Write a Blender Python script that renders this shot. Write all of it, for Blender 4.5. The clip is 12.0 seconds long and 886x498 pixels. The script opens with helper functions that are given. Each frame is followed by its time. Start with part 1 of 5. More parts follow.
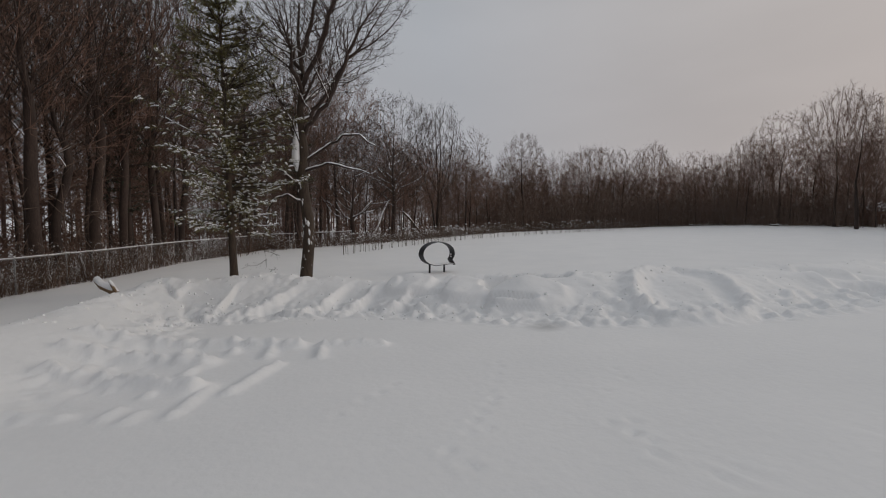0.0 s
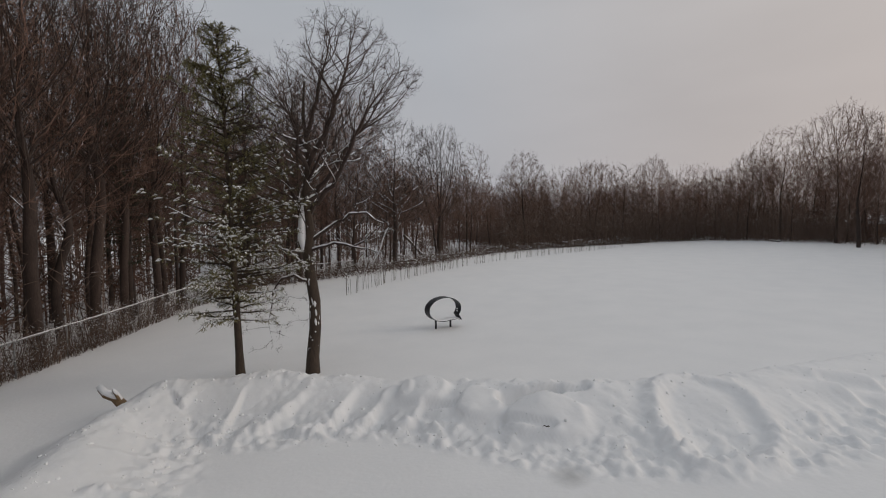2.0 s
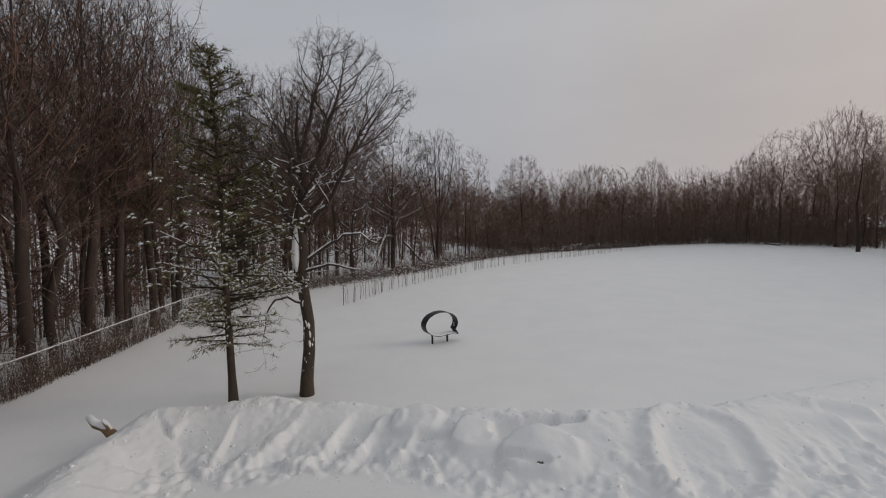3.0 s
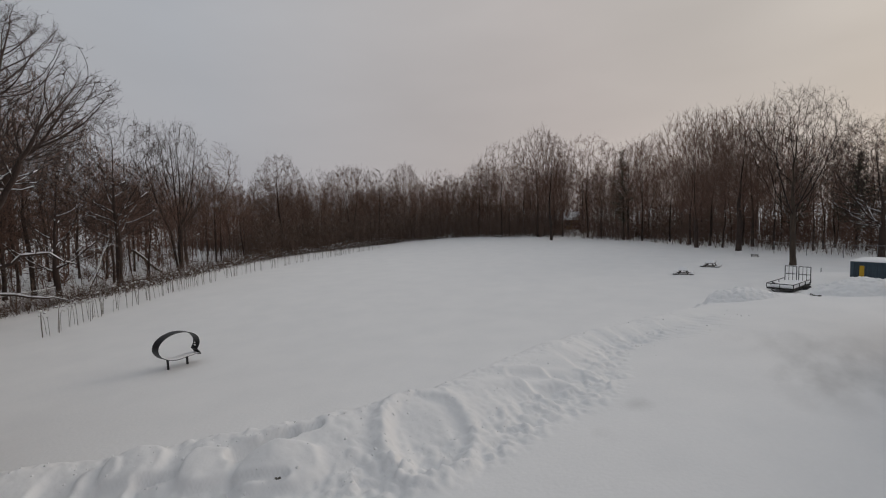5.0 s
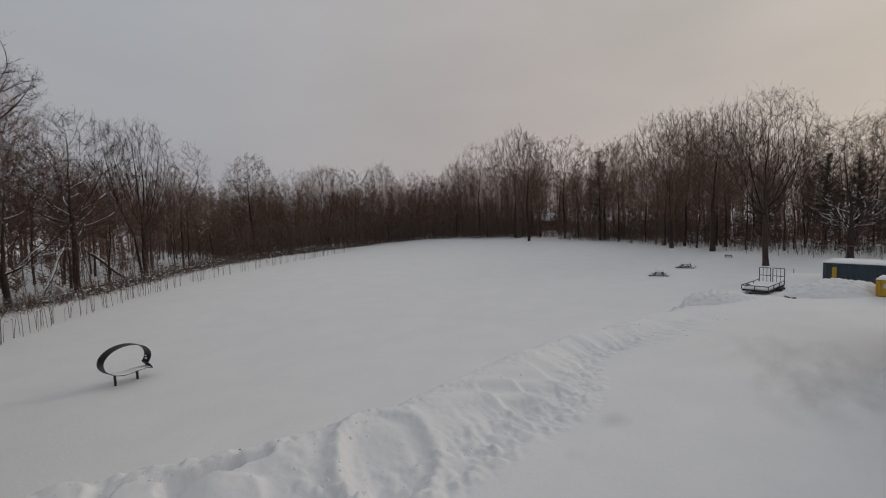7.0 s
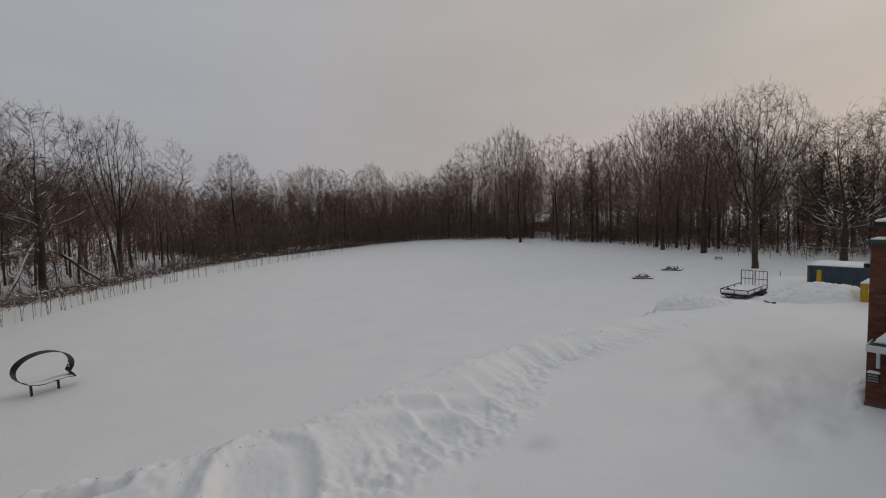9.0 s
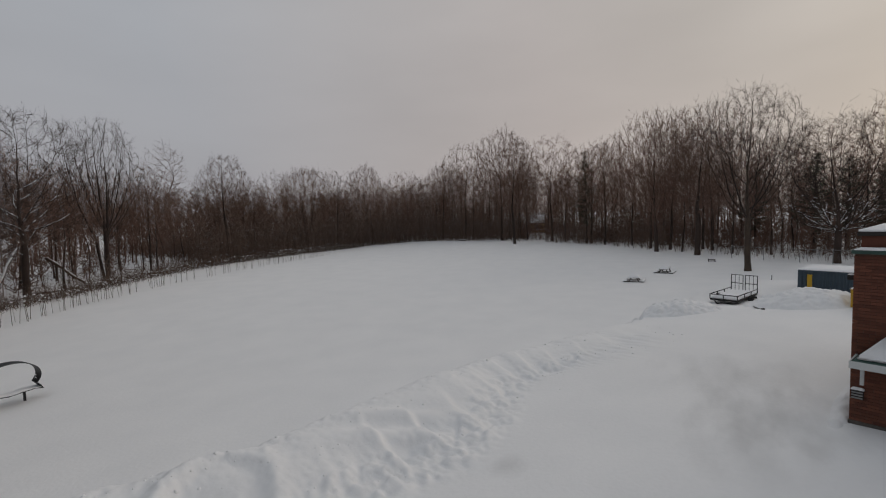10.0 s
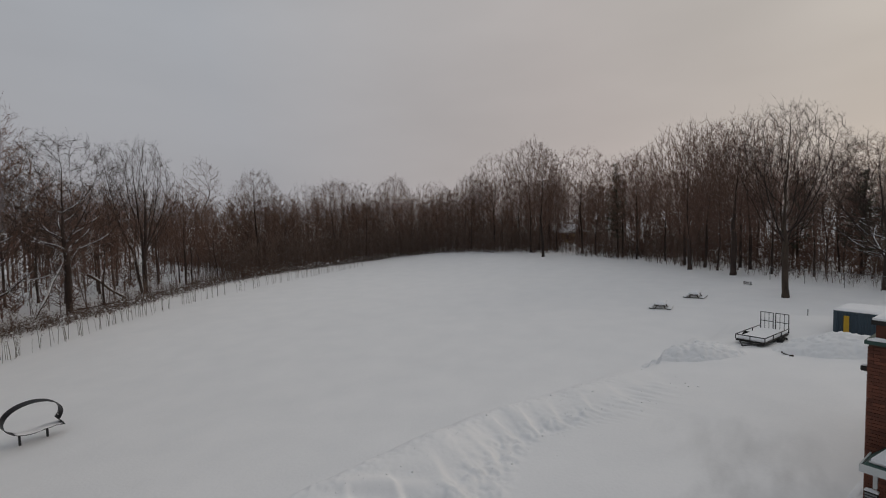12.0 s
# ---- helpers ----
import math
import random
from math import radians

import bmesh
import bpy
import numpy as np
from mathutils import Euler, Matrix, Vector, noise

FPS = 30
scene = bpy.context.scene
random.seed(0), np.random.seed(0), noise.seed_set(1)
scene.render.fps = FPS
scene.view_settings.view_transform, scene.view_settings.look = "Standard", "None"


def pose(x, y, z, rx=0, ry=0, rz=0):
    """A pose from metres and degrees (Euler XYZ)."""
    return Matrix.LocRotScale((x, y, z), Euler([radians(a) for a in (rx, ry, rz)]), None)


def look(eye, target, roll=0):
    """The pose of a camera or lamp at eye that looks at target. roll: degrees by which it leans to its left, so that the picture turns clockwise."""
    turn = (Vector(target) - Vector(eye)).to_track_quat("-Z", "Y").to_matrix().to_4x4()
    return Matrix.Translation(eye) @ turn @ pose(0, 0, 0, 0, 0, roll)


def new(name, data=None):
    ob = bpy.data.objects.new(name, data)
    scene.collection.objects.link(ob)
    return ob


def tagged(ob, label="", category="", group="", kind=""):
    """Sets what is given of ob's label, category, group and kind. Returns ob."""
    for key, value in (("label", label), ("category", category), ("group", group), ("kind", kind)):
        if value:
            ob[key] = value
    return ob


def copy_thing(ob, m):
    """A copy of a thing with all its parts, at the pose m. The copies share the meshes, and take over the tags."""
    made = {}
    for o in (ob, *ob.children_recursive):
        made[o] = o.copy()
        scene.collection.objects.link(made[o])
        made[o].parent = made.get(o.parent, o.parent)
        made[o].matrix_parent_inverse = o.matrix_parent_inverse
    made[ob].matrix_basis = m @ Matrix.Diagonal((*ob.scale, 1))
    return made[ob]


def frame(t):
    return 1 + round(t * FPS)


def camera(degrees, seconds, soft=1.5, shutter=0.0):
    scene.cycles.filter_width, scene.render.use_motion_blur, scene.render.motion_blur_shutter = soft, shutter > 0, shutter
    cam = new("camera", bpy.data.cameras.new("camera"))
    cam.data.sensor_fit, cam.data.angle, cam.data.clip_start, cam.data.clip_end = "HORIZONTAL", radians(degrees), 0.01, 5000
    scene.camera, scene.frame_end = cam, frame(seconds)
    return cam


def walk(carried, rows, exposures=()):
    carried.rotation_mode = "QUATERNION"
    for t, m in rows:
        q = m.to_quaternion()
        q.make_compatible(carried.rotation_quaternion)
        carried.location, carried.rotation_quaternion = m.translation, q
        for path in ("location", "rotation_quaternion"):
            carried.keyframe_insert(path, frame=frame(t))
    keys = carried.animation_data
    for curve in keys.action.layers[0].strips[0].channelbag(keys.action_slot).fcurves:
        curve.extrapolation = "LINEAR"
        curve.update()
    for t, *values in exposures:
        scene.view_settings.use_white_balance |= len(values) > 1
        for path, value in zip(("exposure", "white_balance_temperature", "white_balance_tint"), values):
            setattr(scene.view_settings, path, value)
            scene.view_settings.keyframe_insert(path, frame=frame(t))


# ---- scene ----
cam = camera(86.4, 12.0, soft=1.1)
PATH = [
    (0.0, (-2.355, -1.996, 2.015), (-1.350, -0.271, 1.882), -0.15),
    (0.5, (-2.362, -1.734, 2.723), (-1.356, -0.011, 2.591), -0.23),
    (1.0, (-2.381, -1.500, 3.469), (-1.370, 0.221, 3.338), -0.40),
    (1.5, (-2.452, -1.352, 4.184), (-1.441, 0.369, 4.057), -0.53),
    (2.0, (-2.411, -1.344, 4.824), (-1.401, 0.377, 4.698), -0.60),
    (2.5, (-2.295, -1.340, 5.281), (-1.284, 0.381, 5.154), -0.68),
    (3.0, (-2.150, -1.255, 5.581), (-1.139, 0.466, 5.453), -0.68),
    (3.5, (-2.021, -1.177, 5.707), (-1.008, 0.542, 5.579), -0.72),
    (3.7, (-2.037, -1.108, 5.721), (-0.904, 0.534, 5.590), -0.89),
    (5.3, (-1.466, -2.229, 6.012), (0.246, -1.207, 5.854), -1.70),
    (5.5, (-1.261, -2.173, 6.044), (0.450, -1.149, 5.888), -1.69),
    (6.0, (-1.006, -2.004, 6.074), (0.710, -0.990, 5.916), -1.73),
    (6.5, (-0.891, -1.930, 6.060), (0.849, -0.956, 5.902), -1.79),
    (8.5, (1.259, -2.881, 5.871), (2.991, -1.892, 5.719), -1.74),
    (9.0, (1.936, -3.371, 5.802), (3.668, -2.383, 5.652), -1.70),
    (9.5, (2.436, -3.591, 5.798), (4.171, -2.608, 5.647), -1.68),
    (10.0, (2.825, -3.802, 6.014), (4.561, -2.820, 5.864), -1.80),
    (10.5, (3.170, -4.159, 6.458), (4.879, -3.129, 6.313), -1.74),
    (11.0, (3.408, -4.443, 7.078), (5.076, -3.348, 6.940), -1.74),
    (11.5, (3.642, -4.624, 7.478), (5.305, -3.521, 7.343), -1.70),
    (12.0, (3.810, -4.748, 7.786), (5.471, -3.642, 7.649), -1.76),
]
walk(cam, [(t, look(eye, target, roll)) for t, eye, target, roll in PATH],
     exposures=[(0.0, 0.04), (2.0, 0.16), (3.7, 0.16), (5.5, 0.0), (9.0, -0.06), (12.0, -0.06)])

# ---- light ----
world = bpy.data.worlds.new("overcast_sky")
scene.world = world
world.use_nodes = True
wn, wl = world.node_tree.nodes, world.node_tree.links
wn.clear()
SUN_YAW, SUN_HIGH = -28.0, 14.0     # direction of the hidden evening sun, degrees


sky = wn.new("ShaderNodeTexSky")
sky.sky_type, sky.sun_disc = "NISHITA", False
sky.sun_elevation, sky.sun_rotation = radians(SUN_HIGH), radians(90 - SUN_YAW)
sky.dust_density = 4.0
coord = wn.new("ShaderNodeTexCoord")
sepa = wn.new("ShaderNodeSeparateXYZ")
wl.new(coord.outputs["Generated"], sepa.inputs[0])
# cloud deck: grey overhead, pinkish low down, warmer and lighter towards the sun
height_ramp = wn.new("ShaderNodeValToRGB")
height_ramp.color_ramp.elements[0].position, height_ramp.color_ramp.elements[0].color = 0.0, (0.39, 0.36, 0.365, 1)
height_ramp.color_ramp.elements[1].position, height_ramp.color_ramp.elements[1].color = 0.75, (0.42, 0.43, 0.45, 1)
mid = height_ramp.color_ramp.elements.new(0.28)
mid.color = (0.40, 0.385, 0.395, 1)
wl.new(sepa.outputs["Z"], height_ramp.inputs[0])
dot = wn.new("ShaderNodeVectorMath")
dot.operation = "DOT_PRODUCT"
wl.new(coord.outputs["Generated"], dot.inputs[0])
dot.inputs[1].default_value = (math.cos(radians(SUN_YAW)) * 0.93, math.sin(radians(SUN_YAW)) * 0.93, 0.36)
warm_ramp = wn.new("ShaderNodeValToRGB")
warm_ramp.color_ramp.elements[0].position, warm_ramp.color_ramp.elements[0].color = 0.15, (0.8, 0.885, 0.965, 1)
warm_ramp.color_ramp.elements[1].position, warm_ramp.color_ramp.elements[1].color = 1.0, (1.07, 1.06, 0.985, 1)
knee = warm_ramp.color_ramp.elements.new(0.72)
knee.color = (1.03, 1.015, 1.0, 1)
wl.new(dot.outputs["Value"], warm_ramp.inputs[0])
cloud = wn.new("ShaderNodeTexNoise")
cloud.inputs["Scale"].default_value, cloud.inputs["Detail"].default_value = 1.6, 4.0
stretch = wn.new("ShaderNodeMapping")
stretch.inputs["Scale"].default_value = (1.0, 1.0, 3.0)
wl.new(coord.outputs["Generated"], stretch.inputs[0])
wl.new(stretch.outputs[0], cloud.inputs["Vector"])
cloud_ramp = wn.new("ShaderNodeMapRange")
cloud_ramp.inputs["From Min"].default_value, cloud_ramp.inputs["From Max"].default_value = 0.3, 0.7
cloud_ramp.inputs["To Min"].default_value, cloud_ramp.inputs["To Max"].default_value = 0.94, 1.06
wl.new(cloud.outputs["Fac"], cloud_ramp.inputs[0])
tint = wn.new("ShaderNodeMix")
tint.data_type, tint.blend_type = "RGBA", "MULTIPLY"
tint.inputs["Factor"].default_value = 1.0
wl.new(height_ramp.outputs[0], tint.inputs["A"])
wl.new(warm_ramp.outputs[0], tint.inputs["B"])
lumpy = wn.new("ShaderNodeVectorMath")
lumpy.operation = "SCALE"
wl.new(tint.outputs["Result"], lumpy.inputs[0])
wl.new(cloud_ramp.outputs[0], lumpy.inputs["Scale"])
rift = wn.new("ShaderNodeVectorMath")
rift.operation = "DOT_PRODUCT"
wl.new(coord.outputs["Generated"], rift.inputs[0])
rift.inputs[1].default_value = (-0.213, 0.440, 0.872)
ragged = wn.new("ShaderNodeMath")
ragged.operation = "MULTIPLY_ADD"
ragged.inputs[1].default_value, ragged.inputs[2].default_value = 0.16, -0.08
wl.new(cloud.outputs["Fac"], ragged.inputs[0])
across = wn.new("ShaderNodeMath")
across.operation = "ADD"
wl.new(rift.outputs["Value"], across.inputs[0])
wl.new(ragged.outputs[0], across.inputs[1])
away = wn.new("ShaderNodeMath")
away.operation = "ABSOLUTE"
wl.new(across.outputs[0], away.inputs[0])
band = wn.new("ShaderNodeMapRange")
band.interpolation_type = "SMOOTHSTEP"
band.inputs["From Min"].default_value, band.inputs["From Max"].default_value = 0.0, 0.13
band.inputs["To Min"].default_value, band.inputs["To Max"].default_value = 1.0, 0.0
wl.new(away.outputs[0], band.inputs[0])
reach = wn.new("ShaderNodeMapRange")
reach.interpolation_type = "SMOOTHSTEP"
reach.inputs["From Min"].default_value, reach.inputs["From Max"].default_value = 0.86, 0.99
reach.inputs["To Min"].default_value, reach.inputs["To Max"].default_value = 0.0, 0.17
wl.new(dot.outputs["Value"], reach.inputs[0])
glow = wn.new("ShaderNodeMath")
glow.operation = "MULTIPLY_ADD"
glow.inputs[2].default_value = 1.0
wl.new(band.outputs[0], glow.inputs[0])
wl.new(reach.outputs[0], glow.inputs[1])
rifted = wn.new("ShaderNodeVectorMath")
rifted.operation = "SCALE"
wl.new(lumpy.outputs[0], rifted.inputs[0])
wl.new(glow.outputs[0], rifted.inputs["Scale"])
deck = wn.new("ShaderNodeBackground")
deck.inputs["Strength"].default_value = 1.15
warm = wn.new("ShaderNodeVectorMath")
warm.operation = "MULTIPLY"
warm.inputs[1].default_value = (1.022, 0.985, 0.94)
wl.new(rifted.outputs[0], warm.inputs[0])
wl.new(warm.outputs[0], deck.inputs["Color"])
clear = wn.new("ShaderNodeBackground")
clear.inputs["Strength"].default_value = 0.05
wl.new(sky.outputs[0], clear.inputs["Color"])
both = wn.new("ShaderNodeMixShader")
both.inputs[0].default_value = 0.95
wl.new(clear.outputs[0], both.inputs[1])
wl.new(deck.outputs[0], both.inputs[2])
wout = wn.new("ShaderNodeOutputWorld")
wl.new(both.outputs[0], wout.inputs["Surface"])

sun = new("sun", bpy.data.lights.new("sun", "SUN"))
sun.data.energy, sun.data.angle, sun.data.color = 0.55, radians(20), (1.0, 0.9, 0.8)
sun.matrix_world = look((0, 0, 0), (-math.cos(radians(SUN_YAW)), -math.sin(radians(SUN_YAW)), -math.tan(radians(22))))


# ---- materials ----
def material(name, colour, rough=0.8, metal=0.0, dark=None, scale=4.0, grain=None, bump=0.0, bump_scale=40.0, snow=None, per_object=0.0, stretch_z=1.0):
    """Two scales of colour noise, bump, and, with snow=(lowest slope, share), settled snow on what faces up."""
    m = bpy.data.materials.new(name)
    m.use_nodes = True
    n, l = m.node_tree.nodes, m.node_tree.links
    b = n["Principled BSDF"]
    b.inputs["Roughness"].default_value, b.inputs["Metallic"].default_value = rough, metal
    tc = n.new("ShaderNodeTexCoord")
    mp = n.new("ShaderNodeMapping")
    mp.inputs["Scale"].default_value = (1, 1, stretch_z)
    l.new(tc.outputs["Object"], mp.inputs[0])
    big = n.new("ShaderNodeTexNoise")
    big.inputs["Scale"].default_value, big.inputs["Detail"].default_value = scale, 4
    l.new(mp.outputs[0], big.inputs["Vector"])
    fine = n.new("ShaderNodeTexNoise")
    fine.inputs["Scale"].default_value, fine.inputs["Detail"].default_value = bump_scale, 5
    l.new(mp.outputs[0], fine.inputs["Vector"])
    ramp = n.new("ShaderNodeValToRGB")
    dark = dark or tuple(c * 0.7 for c in colour)
    ramp.color_ramp.elements[0].position, ramp.color_ramp.elements[0].color = 0.3, (*dark, 1)
    ramp.color_ramp.elements[1].position, ramp.color_ramp.elements[1].color = 0.7, (*colour, 1)
    mixf = n.new("ShaderNodeMath")
    mixf.operation = "MULTIPLY_ADD"
    mixf.inputs[1].default_value = 0.4 if grain is None else grain
    l.new(fine.outputs["Fac"], mixf.inputs[0])
    half = n.new("ShaderNodeMath")
    half.operation = "MULTIPLY"
    half.inputs[1].default_value = 1 - (0.4 if grain is None else grain)
    l.new(big.outputs["Fac"], half.inputs[0])
    l.new(half.outputs[0], mixf.inputs[2])
    l.new(mixf.outputs[0], ramp.inputs[0])
    out = ramp.outputs[0]
    if per_object:
        info = n.new("ShaderNodeObjectInfo")
        rng = n.new("ShaderNodeMapRange")
        rng.inputs["To Min"].default_value, rng.inputs["To Max"].default_value = 1 - per_object, 1 + per_object
        l.new(info.outputs["Random"], rng.inputs[0])
        sc = n.new("ShaderNodeVectorMath")
        sc.operation = "SCALE"
        l.new(out, sc.inputs[0])
        l.new(rng.outputs[0], sc.inputs["Scale"])
        out = sc.outputs[0]
    if snow:
        geo = n.new("ShaderNodeNewGeometry")
        sep = n.new("ShaderNodeSeparateXYZ")
        l.new(geo.outputs["Normal"], sep.inputs[0])
        patch = n.new("ShaderNodeTexNoise")
        patch.inputs["Scale"].default_value, patch.inputs["Detail"].default_value = 1.3, 5
        l.new(tc.outputs["Object"], patch.inputs["Vector"])
        add = n.new("ShaderNodeMath")
        add.operation = "MULTIPLY_ADD"
        add.inputs[1].default_value = 1.6
        l.new(patch.outputs["Fac"], add.inputs[0])
        l.new(sep.outputs["Z"], add.inputs[2])
        edge = n.new("ShaderNodeMapRange")
        edge.inputs["From Min"].default_value, edge.inputs["From Max"].default_value = snow[0] + 0.8, snow[0] + 0.95
        edge.inputs["To Max"].default_value = snow[1]
        l.new(add.outputs[0], edge.inputs[0])
        mx = n.new("ShaderNodeMix")
        mx.data_type = "RGBA"
        mx.inputs["B"].default_value = (0.8, 0.81, 0.83, 1)
        l.new(edge.outputs[0], mx.inputs["Factor"])
        l.new(out, mx.inputs["A"])
        out = mx.outputs["Result"]
    l.new(out, b.inputs["Base Color"])
    if bump:
        bp = n.new("ShaderNodeBump")
        bp.inputs["Strength"].default_value, bp.inputs["Distance"].default_value = bump, 0.02
        l.new(fine.outputs["Fac"], bp.inputs["Height"])
        l.new(bp.outputs[0], b.inputs["Normal"])
    return m


SNOW = material("snow", (0.86, 0.855, 0.86), 0.75, dark=(0.80, 0.80, 0.81), scale=0.5, bump=0.35, bump_scale=9.0, grain=0.3)


def thin_patches(m, spots):
    """Grey slush shows through the snow round some places: x, y, reach, strength."""
    n, l = m.node_tree.nodes, m.node_tree.links
    b = n["Principled BSDF"]
    out = b.inputs["Base Color"].links[0].from_socket
    tc = n.new("ShaderNodeTexCoord")
    smear = n.new("ShaderNodeMapping")
    smear.inputs["Rotation"].default_value, smear.inputs["Scale"].default_value = (0, 0, radians(20)), (0.8, 2.2, 1)
    l.new(tc.outputs["Object"], smear.inputs[0])
    streak = n.new("ShaderNodeTexNoise")
    streak.inputs["Scale"].default_value, streak.inputs["Detail"].default_value = 0.6, 3
    l.new(smear.outputs[0], streak.inputs["Vector"])
    for x, y, reach, strength in spots:
        dist = n.new("ShaderNodeVectorMath")
        dist.operation = "DISTANCE"
        flat = n.new("ShaderNodeVectorMath")
        flat.operation = "MULTIPLY"
        flat.inputs[1].default_value = (1, 1, 0)
        l.new(tc.outputs["Object"], flat.inputs[0])
        l.new(flat.outputs[0], dist.inputs[0])
        dist.inputs[1].default_value = (x, y, 0)
        fall = n.new("ShaderNodeMapRange")
        fall.inputs["From Min"].default_value, fall.inputs["From Max"].default_value = 0, reach
        fall.inputs["To Min"].default_value, fall.inputs["To Max"].default_value = 0.45, 0
        l.new(dist.outputs["Value"], fall.inputs[0])
        add = n.new("ShaderNodeMath")
        add.operation = "MULTIPLY"
        l.new(fall.outputs[0], add.inputs[0])
        l.new(streak.outputs["Fac"], add.inputs[1])
        cut = n.new("ShaderNodeMapRange")
        cut.inputs["From Min"].default_value, cut.inputs["From Max"].default_value = 0.1, 0.34
        cut.inputs["To Max"].default_value = strength
        l.new(add.outputs[0], cut.inputs[0])
        mx = n.new("ShaderNodeMix")
        mx.data_type = "RGBA"
        mx.inputs["B"].default_value = (0.2, 0.2, 0.2, 1)
        l.new(cut.outputs[0], mx.inputs["Factor"])
        l.new(out, mx.inputs["A"])
        out = mx.outputs["Result"]
    l.new(out, b.inputs["Base Color"])


thin_patches(SNOW, [(17.2, -5.3, 4.0, 0.5), (4.2, 5.1, 0.8, 0.6), (20.3, -4.4, 4.5, 0.3), (15.0, -4.6, 3.0, 0.25), (10.3, 0.6, 0.9, 0.3), (12.5, 0.2, 1.0, 0.3)])
SNOW_SOFT = material("settled_snow", (0.86, 0.86, 0.87), 0.8, dark=(0.8, 0.8, 0.82), scale=3, bump=0.4, bump_scale=25)
BARK = material("bark", (0.068, 0.045, 0.036), 0.95, dark=(0.025, 0.016, 0.013), scale=3, bump=0.8, bump_scale=22, stretch_z=0.3, per_object=0.25)
TWIG = material("twig_bark", (0.19, 0.13, 0.1), 0.95, dark=(0.085, 0.058, 0.045), scale=2, snow=(0.88, 0.55), per_object=0.3)
FAR_BARK = material("woods_bark", (0.21, 0.124, 0.092), 0.95, dark=(0.09, 0.052, 0.038), scale=0.6, snow=(0.86, 0.5), per_object=0.3)
BROWN_BARK = material("brown_bark", (0.085, 0.06, 0.043), 0.95, dark=(0.03, 0.021, 0.016), scale=4, bump=1.0, bump_scale=20, stretch_z=0.25)
NEEDLE = material("needles", (0.25, 0.215, 0.085), 0.8, dark=(0.12, 0.11, 0.045), scale=3, per_object=0.1)
DARK_NEEDLE = material("dark_needles", (0.055, 0.065, 0.032), 0.85, dark=(0.028, 0.036, 0.02), scale=1)
STEEL = material("galvanised_steel", (0.35, 0.35, 0.35), 0.5, 0.7, scale=8)
BLACK = material("black_steel", (0.025, 0.025, 0.028), 0.5, 0.3, dark=(0.014, 0.014, 0.016), scale=6, bump=0.1)
DRY = material("dry_stalk", (0.17, 0.14, 0.11), 0.9, dark=(0.09, 0.075, 0.06), scale=5)


# ---- building blocks ----
class Tubes:
    """Gathers tapered round sticks into one mesh."""

    def __init__(self):
        self.v, self.f = [], []

    def tube(self, pts, rads, n=4, cap=False):
        base, turn = len(self.v), None
        if n == 2 and len(pts) == 2:
            p, q = pts
            a = (q - p).cross(Vector((math.sin(9e2 * p.x), math.cos(7e2 * p.y), 0.3))).normalized() * rads[0]
            self.v.extend((p - a, p + a, q))
            self.f.append((base, base + 1, base + 2))
            return
        if n == 2:
            for i, (p, r) in enumerate(zip(pts, rads)):
                d = (pts[min(i + 1, len(pts) - 1)] - pts[max(i - 1, 0)])
                turn = turn or Vector((math.sin(9e2 * p.x), math.cos(7e2 * p.y), 0.3))
                a = d.cross(turn).normalized() * r
                self.v.extend((p - a, p + a))
            self.f.extend((base + 2 * i, base + 2 * i + 1, base + 2 * i + 3, base + 2 * i + 2) for i in range(len(pts) - 1))
            return
        for i, (p, r) in enumerate(zip(pts, rads)):
            d = (pts[min(i + 1, len(pts) - 1)] - pts[max(i - 1, 0)])
            if turn is None:
                turn = Vector((1, 0, 0)) if abs(d.x) < 0.7 * d.length else Vector((0, 1, 0))
            a = d.cross(turn)
            a.normalize()
            b = d.cross(a)
            b.normalize()
            for k in range(n):
                w = 2 * math.pi * k / n
                self.v.append(p + a * (r * math.cos(w)) + b * (r * math.sin(w)))
        for i in range(len(pts) - 1):
            for k in range(n):
                q, s = base + i * n, (k + 1) % n
                self.f.append((q + k, q + s, q + n + s, q + n + k))
        if cap:
            e = base + (len(pts) - 1) * n
            self.f.append(tuple(range(e, e + n)))
            self.f.append(tuple(range(base + n - 1, base - 1, -1)))

    def mesh(self, name):
        me = bpy.data.meshes.new(name)
        me.from_pydata(self.v, [], self.f)
        me.polygons.foreach_set("use_smooth", [True] * len(me.polygons))
        me.update()
        return me


def link(name, me, mat, parent=None, label=""):
    ob = new(name, me)
    if mat:
        me.materials.append(mat)
    if parent:
        ob.parent = parent
    if label:
        tagged(ob, label)
    return ob


def part(name, bm, mat, parent=None, label="", smooth=False):
    me = bpy.data.meshes.new(name)
    bm.to_mesh(me)
    bm.free()
    if smooth:
        me.polygons.foreach_set("use_smooth", [True] * len(me.polygons))
    return link(name, me, mat, parent, label)


def box(bm, lo, hi, m=None, bevel=0.0):
    lo, hi = Vector(lo), Vector(hi)
    r = bmesh.ops.create_cube(bm, size=1.0, matrix=Matrix.Translation((lo + hi) / 2) @ Matrix.Diagonal((*(hi - lo), 1)))
    vs = r["verts"]
    if bevel:
        edges = list({e for v in vs for e in v.link_edges})
        r2 = bmesh.ops.bevel(bm, geom=edges, offset=bevel, segments=2, affect="EDGES", profile=0.5)
        vs = list({v for f in r2["faces"] for v in f.verts} | {v for v in vs if v.is_valid})
    if m:
        bmesh.ops.transform(bm, matrix=m, verts=vs)
    return bm


def boxes(*ranges, bevel=0.0, m=None):
    bm = bmesh.new()
    for lo, hi in ranges:
        box(bm, lo, hi, m, bevel)
    return bm


